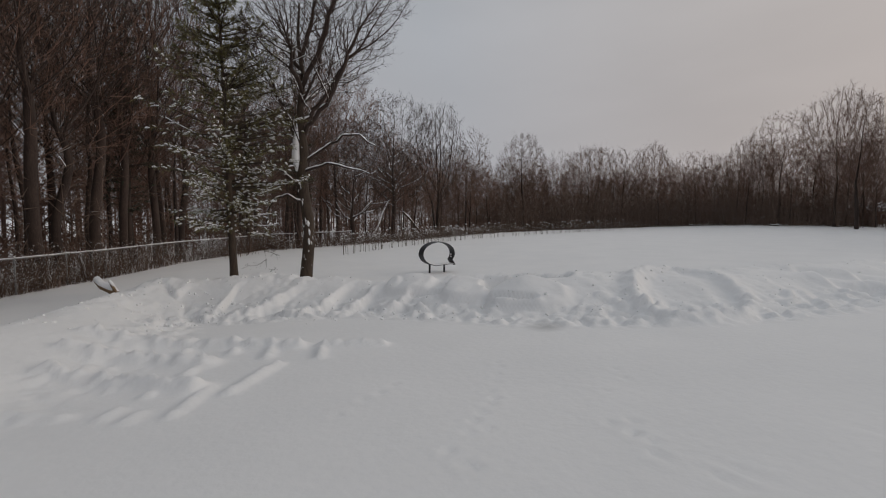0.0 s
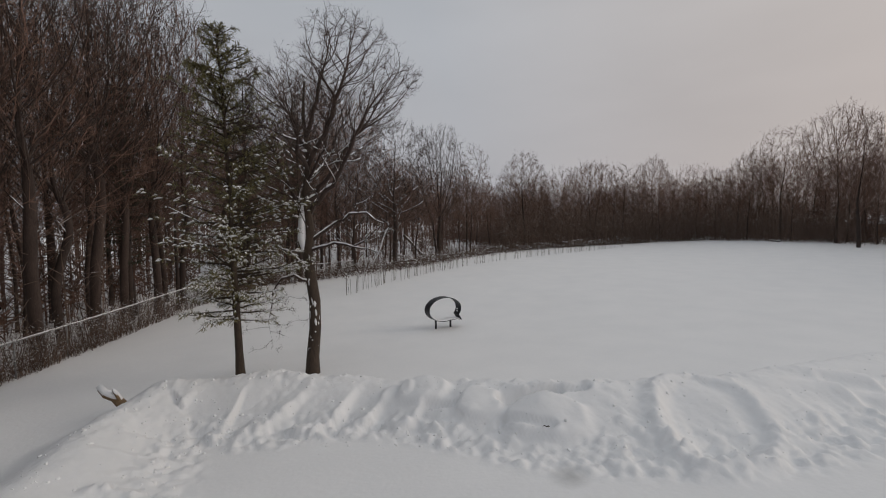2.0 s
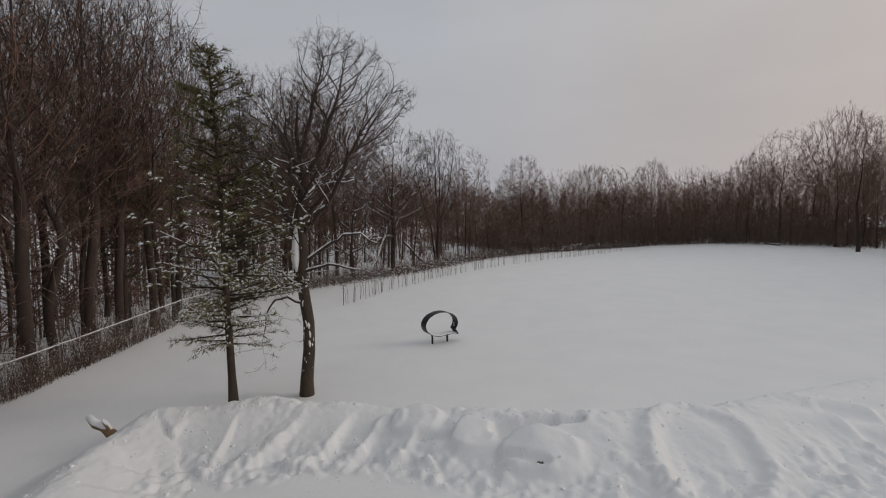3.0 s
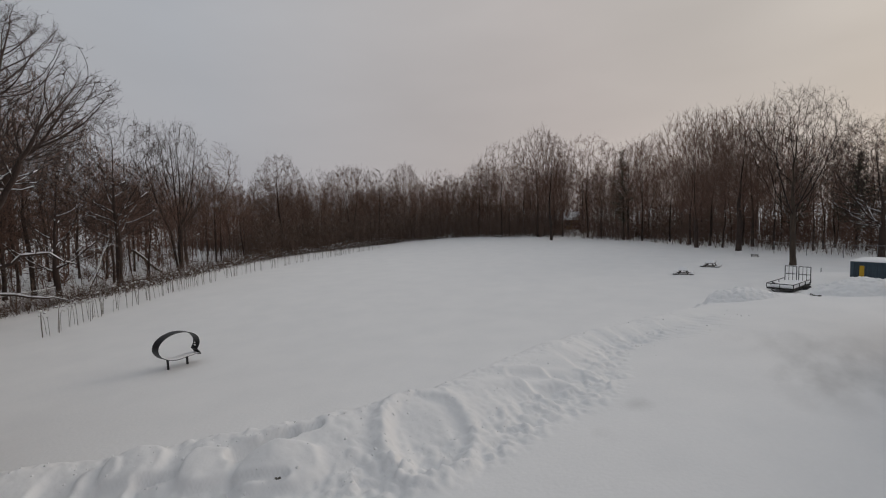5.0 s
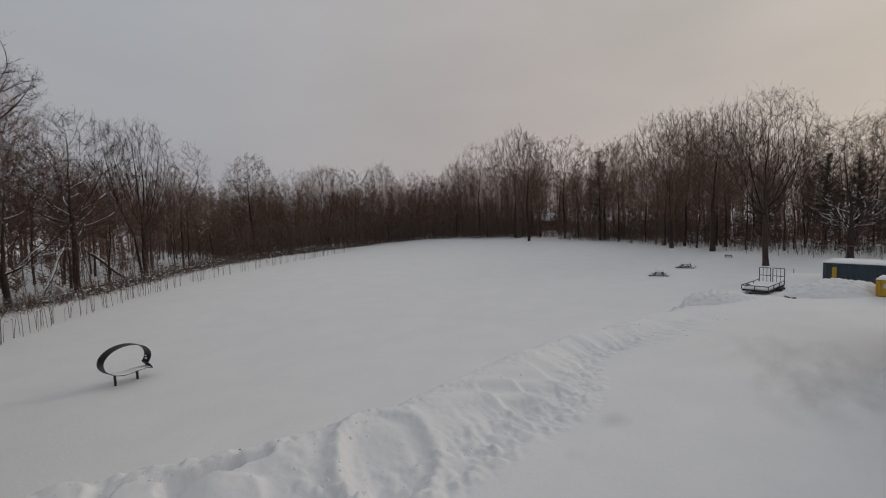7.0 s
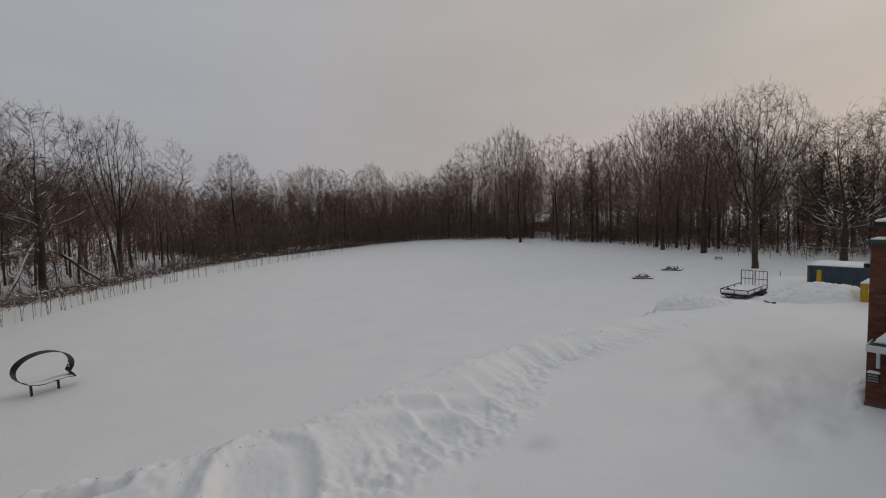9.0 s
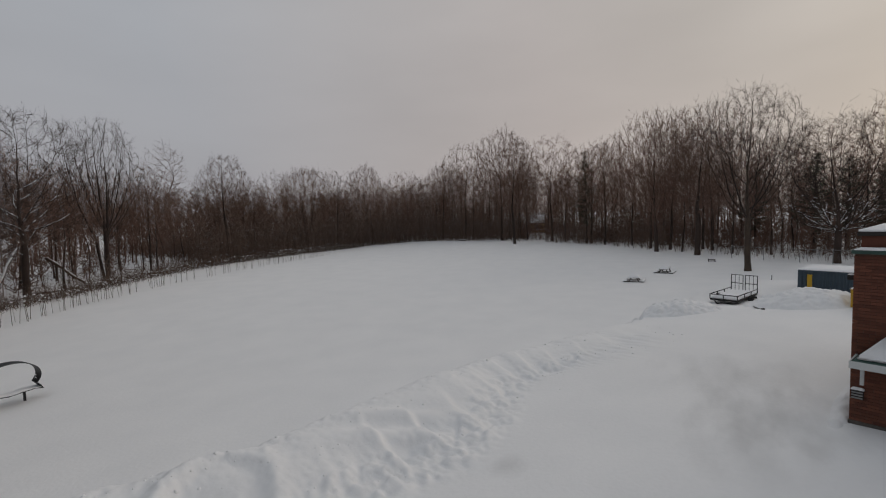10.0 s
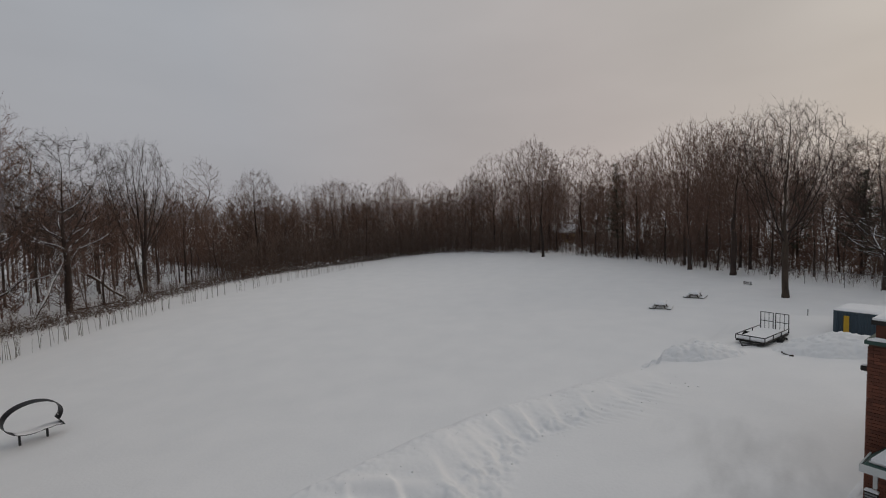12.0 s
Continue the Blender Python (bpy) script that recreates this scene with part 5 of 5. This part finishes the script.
def container():
    """x along the long side away from its near end, y to the back."""
    ln, wd, hi = 6.1, 2.44, 2.5
    z = 2.22 - hi
    t = empty("shipping_container", pose(35.75, -8.2, z, 0, 0, -111), "blue-grey steel container with a yellow stripe and a snowy roof", "container")
    bm = bmesh.new()
    rib, n = 0.035, 44
    for side in (0, 1):
        prof = []
        for k in range(n):
            x0 = 0.12 + (ln - 0.24) * k / n
            prof += [(x0, 0), (x0 + 0.045, rib), (x0 + 0.08, rib), (x0 + 0.125, 0)]
        y0 = 0.03 if side == 0 else wd - 0.03
        sign = 1 if side == 0 else -1
        vs = [(bm.verts.new((x, y0 + sign * d, 0.12)), bm.verts.new((x, y0 + sign * d, hi - 0.1))) for x, d in prof]
        for a, b in zip(vs, vs[1:]):
            bm.faces.new((a[0], b[0], b[1], a[1]))
    part("side_panel", bm, BLUE, t)
    part("body", boxes(((0.1, 0.09, 0.1), (ln - 0.1, wd - 0.09, hi - 0.05))), BLUE, t)
    for x in (0.0, ln - 0.14):
        for y in (0.0, wd - 0.14):
            part("corner_post", boxes(((x, y, 0), (x + 0.14, y + 0.14, hi)), bevel=0.01), BLUE, t)
    for y in (0.0, wd - 0.1):
        part("top_rail", boxes(((0.14, y, hi - 0.12), (ln - 0.14, y + 0.1, hi - 0.004)), bevel=0.01), BLUE, t)
        part("bottom_rail", boxes(((0.14, y, 0), (ln - 0.14, y + 0.1, 0.14)), bevel=0.01), BLUE, t)
    part("end_panel", boxes(((0.02, 0.14, 0.05), (0.09, wd - 0.14, hi - 0.06))), BLUE, t)
    part("stripe", boxes(((0.44, -0.012, 1.25), (0.66, 0.028, 2.26))), YELLOW, t, "upright yellow stripe")
    part("snow", shifted(drift(ln + 0.06, wd + 0.06, 0.12, 63, (30, 12), 0.25), ln / 2, wd / 2, hi + 0.002), SNOW_SOFT, t, "thick snow lying on the roof")
    return t


container()


def dumpster():
    x, y = 31.9, -10.75
    t = empty("dumpster", pose(x, y, gz(x, y) - 0.1, 0, 0, -111), "yellow steel dumpster with snow on its lid beside the building", "dumpster")
    bm = boxes(((-0.9, -0.6, 0.12), (0.9, 0.6, 0.95)), bevel=0.02)
    for v in bm.verts:
        if v.co.z < 0.5:
            v.co.y *= 0.85
    part("body", bm, YELLOW, t)
    part("lid", boxes(((-0.92, -0.62, 0.96), (0.92, 0.62, 1.0)), bevel=0.01), YELLOW, t)
    for k in (-0.75, 0.75):
        part("rib", boxes(((k - 0.04, -0.64, 0.3), (k + 0.04, -0.58, 0.92))), YELLOW, t)
    bm = bmesh.new()
    bmesh.ops.create_cone(bm, cap_ends=True, segments=20, radius1=0.15, radius2=0.15, depth=0.012, matrix=pose(-0.45, -0.606, 0.68, 88, 0, 0))
    part("emblem", bm, WHITE, t, "round pale emblem")
    part("snow", shifted(drift(1.8, 1.2, 0.14, 64), 0, 0, 1.002), SNOW_SOFT, t, "thick snow lying on the lid")
    return t


dumpster()


def marker_post():
    x, y = 42.2, -7.6
    t = empty("marker_post", pose(x, y, gz(x, y), 2, 3, 0), "thin grey marker post standing in the snow", "post")
    bar("shaft", (0, 0, -0.3), (0, 0, 0.55), 0.03, STEEL, t)
    bar("cap", (0, 0, 0.55), (0, 0, 0.6), 0.05, SNOW_SOFT, t, "small cap of snow")


marker_post()


def timber(x, y, turn, length, r, label, tilt=0.0, name="fallen_log"):
    t = empty(name, pose(x, y, gz(x, y) + r * 0.5 + 0.45 * length * abs(math.sin(radians(tilt))), 0, tilt, turn), label, "log")
    rng, tb, sn = random.Random(int(x * 10)), Tubes(), Tubes()
    pts = [Vector((length * (k / 6 - 0.5), 0.06 * math.sin(k * 1.9), 0.04 * math.cos(k * 1.3))) for k in range(7)]
    tb.tube(pts, [r * rng.uniform(0.85, 1.1) for _ in pts], 8, True)
    link("wood", tb.mesh("wood"), BROWN_BARK, t)
    sn.tube([p + Vector((0, 0, r * 0.75)) for p in pts], [r * 0.6] + [r * rng.uniform(0.75, 1.0) for _ in pts[2:]] + [r * 0.6], 8, True)
    link("snow", sn.mesh("snow"), SNOW_SOFT, t, "snow lying along the log")
    return t


timber(31.3, -6.05, 40, 0.7, 0.05, "short dark stick lying on the ploughed snow")
timber(86.3, 38.9, 60, 2.4, 0.16, "snow-topped fallen log at the foot of the woods")
timber(24.5, 53.2, 15, 3.6, 0.16, "snow-topped fallen log at the foot of the woods")
timber(37.0, 56.8, 20, 4.2, 0.15, "snow-topped fallen log at the foot of the woods")
timber(26.5, 55.2, 200, 5.5, 0.13, "snow-topped trunk leaning among the trees", -38, "leaning_trunk")
timber(20.5, 52.8, 40, 6.5, 0.11, "snow-topped trunk leaning among the trees", -48, "leaning_trunk")
timber(83.4, 50.9, -10, 3.0, 0.12, "snow-topped fallen log at the foot of the woods")


def snag():
    """Broken branch stub that leans out of the snow behind the bank."""
    t = empty("broken_branch", pose(-3.62, 14.2, gz(-3.62, 14.2) - 0.12, 0, 0, 150) @ Matrix.Diagonal((0.85, 0.95, 0.9, 1)), "pale broken branch stub with thick snow leaning out of the bank", "branch")
    tb, sn = Tubes(), Tubes()
    pts = [Vector((-0.05, 0, -0.1)), Vector((0.05, 0, 0.14)), Vector((0.28, 0, 0.34)), Vector((0.52, 0.05, 0.44)), Vector((0.75, 0, 0.62))]
    tb.tube(pts, [0.15, 0.15, 0.12, 0.1, 0.07], 8, True)
    link("wood", tb.mesh("wood"), PALE, t)
    tb = Tubes()
    tb.tube([pts[1], Vector((0.1, 0.1, 0.4)), Vector((0.22, 0.12, 0.62))], [0.05, 0.045, 0.03], 6, True)
    link("side_stub", tb.mesh("side_stub"), PALE, t)
    sn.tube([p + Vector((0.0, 0, 0.085)) for p in pts[1:]], [0.07, 0.14, 0.11, 0.1], 8, True)
    sn.tube([Vector((0.1, 0.1, 0.47)), Vector((0.17, 0.11, 0.58)), Vector((0.23, 0.12, 0.67))], [0.03, 0.055, 0.03], 6, True)
    link("snow", sn.mesh("snow"), SNOW_SOFT, t, "thick snow lying on the branch")


PALE = material("pale_wood", (0.24, 0.16, 0.09), 0.9, dark=(0.12, 0.075, 0.04), scale=8, bump=0.4)
snag()


def boulder(x, y, r, seed):
    """A flat dark sliver sunk in the bank, standing in for a shaded, dirty slit."""
    bm = bmesh.new()
    bmesh.ops.create_icosphere(bm, subdivisions=3, radius=r)
    for v in bm.verts:
        c = v.co / r
        v.co *= 1 + 0.25 * math.sin(3.3 * c.x + seed) * math.cos(2.9 * c.y + seed) + 0.1 * math.sin(9 * c.y + 8 * c.x + 7 * c.z + seed)
        v.co.x *= 1.9
        v.co.z *= 0.17
    t = empty("boulder", pose(x, y, gz(x, y) - 0.035, 12, 0, -45 + 8 * seed), "dark sliver for shade and dirt in a crevice of the bank", "boulder", "boulders on the bank")
    part("dark_sliver", bm, PLINTH_AND_SLIT, t, "", True)


# added slivers: shade and dirt under the slabs, put into dark shapes
boulder(3.42, 9.75, 0.08, 1)
boulder(4.12, 8.05, 0.07, 2)
boulder(5.02, 6.55, 0.08, 3)
boulder(6.5, 7.9, 0.06, 4)


def clods():
    """Lumps of ploughed snow along the bank's foot and crest."""
    rng = random.Random(91)
    ball = bmesh.new()
    bmesh.ops.create_icosphere(ball, subdivisions=1, radius=1.0)
    bv, bf = [v.co.copy() for v in ball.verts], [[v.index for v in f.verts] for f in ball.faces]
    ball.free()
    vs, fs = [], []
    runs = [0.0]
    for a, b in zip(BANK, BANK[1:]):
        runs.append(runs[-1] + math.hypot(b[0] - a[0], b[1] - a[1]))
    for _ in range(900):
        run = rng.uniform(12, 33) if rng.random() < 0.8 else rng.uniform(33, runs[-1])
        i = max(k for k in range(len(BANK) - 1) if runs[k] <= run)
        a, b = BANK[i], BANK[i + 1]
        ln = runs[i + 1] - runs[i]
        w, side = (run - runs[i]) / ln, rng.choice((rng.gauss(2.3, 0.35), rng.gauss(2.1, 0.5), rng.gauss(0.1, 0.3), rng.uniform(0.2, 2.2)))
        x, y = a[0] + w * (b[0] - a[0]) + side * (b[1] - a[1]) / ln, a[1] + w * (b[1] - a[1]) - side * (b[0] - a[0]) / ln
        r = min(0.014 + rng.expovariate(60), 0.06)
        turn = Euler((rng.uniform(0, 6), rng.uniform(0, 6), rng.uniform(0, 6))).to_matrix()
        base, c = len(vs), Vector((x, y, gz(x, y) - r * 0.4))
        stretch = Vector((rng.uniform(0.8, 1.6), rng.uniform(0.7, 1.2), rng.uniform(0.6, 1.0)))
        for p in bv:
            vs.append(c + turn @ Vector((p.x * stretch.x, p.y * stretch.y, p.z * stretch.z)) * r * (1 + 0.22 * math.sin(5 * p.x + 7 * p.y + base)))
        fs.extend([base + k for k in f] for f in bf)
    me = bpy.data.meshes.new("clods")
    me.from_pydata(vs, [], fs)
    me.polygons.foreach_set("use_smooth", [True] * len(me.polygons))
    tagged(link("snow_clods", me, SNOW), "crumbled lumps of snow along the ploughed bank", "snow", kind="stuff")


clods()


def snow_mound(x, y, rx, ry, high, turn, seed, label):
    """Heap of ploughed snow with clods."""
    n = 96
    u, v = np.meshgrid(np.linspace(-1.5, 1.5, n), np.linspace(-1.5, 1.5, n))
    c, q = math.cos(radians(turn)), math.sin(radians(turn))
    px, py = x + u * rx * c - v * ry * q, y + u * rx * q + v * ry * c
    r2 = u * u + v * v + 0.16 * wave(px, py, 1.1, seed)
    hill = np.clip(1 - r2 / 1.7, 0, 1)
    body = high * 1.25 * hill ** 1.4 * (1 + 0.13 * wave(px, py, 1.3, seed + 1))
    rough = np.clip(hill * 3, 0, 1) * min(1.0, high / 0.4) * (0.1 * lumps(px, py, 6.0, seed + 2) + 0.09 * lumps(px, py, 15.0, seed + 3))
    z = np.array([[gz(a, b) for a, b in zip(ra, rb)] for ra, rb in zip(px, py)]) - 0.06 + body + rough + 0.05 * np.clip(hill * 2, 0, 1)
    idx = np.arange(n * n).reshape(n, n)
    me = bpy.data.meshes.new("heap")
    me.from_pydata(np.stack([px, py, z], -1).reshape(-1, 3).tolist(), [], np.stack([idx[:-1, :-1], idx[:-1, 1:], idx[1:, 1:], idx[1:, :-1]], -1).reshape(-1, 4).tolist())
    me.polygons.foreach_set("use_smooth", [True] * len(me.polygons))
    return tagged(link("snow_mound", me, SNOW), label, "snow mound")


snow_mound(32.9, -8.2, 2.4, 1.4, 0.56, -75, 81, "high heap of ploughed snow before the container")
snow_mound(33.0, -7.2, 1.2, 0.8, 0.25, -30, 82, "low heap of ploughed snow beside the trailer")
snow_mound(30.2, -2.2, 2.0, 1.1, 0.45, -60, 83, "low heap of ploughed snow beside the trailer")
snow_mound(18.35, -6.98, 1.6, 0.22, 0.14, -19, 84, "narrow ridge of shovelled snow along the brick building")


# ---- brick building beside the lot ----
def building():
    """x along the wall that shows, away from its corner; y into the building."""
    base = 0.35
    m = pose(17.16, -6.78, base, 0, 0, -111)
    t = empty("brick_building", m, "red brick building with green eave band and snowy door canopy", "building")
    wall_h = 4.42
    part("wall", boxes(((0.012, 0.012, -0.5), (9.0, 7.0, wall_h))), MORTAR, t, "mortar-jointed brick wall")
    part("upper_wall", boxes(((0.1, 0.12, wall_h + 0.09), (8.9, 6.9, wall_h + 0.42))), BRICK, t)
    part("eave_band", boxes(((-0.05, -0.06, wall_h), (9.05, 7.05, wall_h + 0.09)), bevel=0.012), GREEN, t, "dark green metal band")
    part("coping", boxes(((0.03, 0.05, wall_h + 0.42), (8.97, 6.97, wall_h + 0.52)), bevel=0.012), RUST, t, "dark metal coping")
    part("roof_snow", shifted(drift(8.9, 6.9, 0.14, 65, (30, 24), 0.3), 4.5, 3.5, wall_h + 0.522), SNOW_SOFT, t, "snow lying on the flat roof")
    part("band_snow", shifted(drift(3.0, 0.12, 0.07, 66, (24, 3), 0.05), 1.5, -0.005, wall_h + 0.091), SNOW_SOFT, t, "strip of snow on the band")
    part("plinth", boxes(((-0.02, -0.02, -0.4), (9.0, 0.02, 0.42)), bevel=0.01), PLINTH_AND_SLIT, t, "mossy stained plinth")
    # canopy over the side door
    bm = bmesh.new()
    x0, x1, y0, z0, z1 = 0.12, 2.6, -0.75, 2.02, 2.62
    v = [bm.verts.new(p) for p in ((x0, y0, z0), (x1, y0, z0), (x1, -0.002, z0), (x0, -0.002, z0), (x0 + 0.6, -0.002, z1), (x1 - 0.6, -0.002, z1))]
    for f in ((0, 1, 5, 4), (0, 4, 3), (1, 2, 5), (3, 2, 1, 0), (3, 4, 5, 2)):
        bm.faces.new([v[i] for i in f])
    bmesh.ops.recalc_face_normals(bm, faces=bm.faces)
    canopy = part("canopy", bm, GREEN, t, "dark canopy roof over the side door")
    part("fascia", boxes(((x0 - 0.03, y0 - 0.03, z0 - 0.13), (x1 + 0.03, y0 - 0.001, z0 + 0.03)), ((x0 - 0.03, y0, z0 - 0.13), (x0 - 0.001, 0, z0 + 0.03))), WHITE, canopy, "white fascia board")
    bm = bmesh.new()
    v = [bm.verts.new(p) for p in ((x0 + 0.05, y0 + 0.04, z0 + 0.06), (x1, y0 + 0.04, z0 + 0.06), (x1, -0.06, z1 + 0.02), (x0 + 0.55, -0.06, z1 + 0.0), (x0 + 0.12, y0 + 0.09, z0 + 0.17), (x1, y0 + 0.09, z0 + 0.17), (x1, -0.06, z1 + 0.1), (x0 + 0.6, -0.06, z1 + 0.08))]
    for f in ((0, 1, 5, 4), (4, 5, 6, 7), (0, 4, 7, 3), (0, 3, 2, 1), (1, 2, 6, 5), (2, 3, 7, 6)):
        bm.faces.new([v[i] for i in f])
    bmesh.ops.recalc_face_normals(bm, faces=bm.faces)
    bmesh.ops.bevel(bm, geom=list(bm.edges), offset=0.03, segments=2, affect="EDGES")
    part("canopy_snow", bm, SNOW_SOFT, canopy, "snow lying on the canopy", True)
    part("bracket", boxes(((x0 + 0.1, -0.32, z0 - 0.62), (x0 + 0.17, -0.25, z0 - 0.12)), bevel=0.008), WHITE, canopy, "white bracket post")
    # side door, wall vent and lamp
    door = part("door_frame", boxes(((0.78, -0.03, 0.3), (0.86, 0.02, 2.0)), ((1.78, -0.03, 0.3), (1.86, 0.02, 2.0)), ((0.86, -0.03, 1.92), (1.78, 0.02, 2.0))), WHITE, t, "pale door frame")
    part("door_leaf", boxes(((0.862, 0.0, 0.3), (1.778, 0.01, 1.918)), bevel=0.004), GREEN, door)
    vent = part("vent", boxes(((0.04, -0.09, 0.98), (0.26, 0.0, 1.2)), bevel=0.008), RUST, t, "small dark louvred wall vent")
    for k in range(3):
        part("louvre", boxes(((0.05, -0.115, 1.0 + 0.065 * k), (0.25, -0.092, 1.03 + 0.065 * k))), STEEL, vent)
    part("vent_snow", shifted(drift(0.24, 0.12, 0.06, 67, (6, 4), 0.04), 0.15, -0.05, 1.201), SNOW_SOFT, vent, "snow on the vent")
    lamp = part("wall_lamp", boxes(((-0.14, 0.1, 3.78), (-0.0, 0.22, 3.9)), bevel=0.025), RUST, t, "dark wall lamp on the side wall")
    part("lamp_snow", shifted(drift(0.12, 0.1, 0.03, 68, (5, 5), 0.04), -0.07, 0.16, 3.901), SNOW_SOFT, lamp, "snow on the lamp")
    return t, wall_h


house, wall_h = building()


def far_house(x, y, turn, w, d, h, wall, label):
    t = empty("house", pose(x, y, gz(x, y) - 0.2, 0, 0, turn), label, "house")
    part("wall", boxes(((-w / 2, -d / 2, 0), (w / 2, d / 2, h))), wall, t)
    for s, name in ((1, "roof"), (1.03, "roof_snow")):
        bm = bmesh.new()
        e, up = 0.4, (0 if name == "roof" else 0.12)
        v = [bm.verts.new(p) for p in ((-w / 2 - e, -d / 2 - e, h - 0.1 + up), (w / 2 + e, -d / 2 - e, h - 0.1 + up), (w / 2 + e, d / 2 + e, h - 0.1 + up), (-w / 2 - e, d / 2 + e, h - 0.1 + up), (-w / 2 - e, 0, h + d * 0.3 + up), (w / 2 + e, 0, h + d * 0.3 + up))]
        for f in ((0, 1, 5, 4), (2, 3, 4, 5), (0, 4, 3), (1, 2, 5), (3, 2, 1, 0)):
            bm.faces.new([v[i] for i in f])
        bmesh.ops.recalc_face_normals(bm, faces=bm.faces)
        part(name, bm, RUST if name == "roof" else SNOW_SOFT, t, "" if name == "roof" else "snow lying on the roof")
    for k in (-1, 1):
        win = part("window", boxes(((k * w / 4 - 0.6, -d / 2 - 0.03, 1.0), (k * w / 4 + 0.6, -d / 2, 2.2))), WHITE, t, "white-framed window")
        part("pane", boxes(((k * w / 4 - 0.5, -d / 2 - 0.04, 1.1), (k * w / 4 + 0.5, -d / 2 - 0.031, 2.1))), BLACK, win, "dark pane")
    return t


TAN = material("tan_siding", (0.36, 0.22, 0.07), 0.8, dark=(0.26, 0.16, 0.05), scale=1)
far_house(119, 33.8, -107, 5.0, 6, 2.6, TAN, "tan house with a snowy roof far behind the trees")

# ---- bricks of the wall that shows ----
bl, bh, bd, gap = 0.205, 0.066, 0.02, 0.01


def brick_mesh(length):
    bm = boxes(((0, -0.004, 0), (length, bd, bh)))
    me = bpy.data.meshes.new("brick")
    bm.to_mesh(me)
    bm.free()
    me.materials.append(BRICK)
    return me


whole, cut = brick_mesh(bl), brick_mesh(bl / 2 - gap / 2)
rest = bmesh.new()
z, row, count = 0.43, 0, 0
while z + bh < wall_h:
    x = 0.0
    first_cut = row % 2
    while x < 9.0 - bl:
        me = cut if (first_cut and x == 0.0) else whole
        long = bl if me is whole else bl / 2 - gap / 2
        if x < 1.1 and count < 300:
            ob = new("brick", me)
            ob.parent = house
            ob.location = (x, -0.002 + 0.003 * math.sin(row * 7 + x * 31), z)
            count += 1
        elif x < 3.0:
            box(rest, (x, -0.005, z), (x + long, bd, z + bh))
        x += long + gap
    z += bh + gap
    row += 1
bricks = part("brickwork", rest, BRICK, house)
tagged(bricks, kind="stuff")
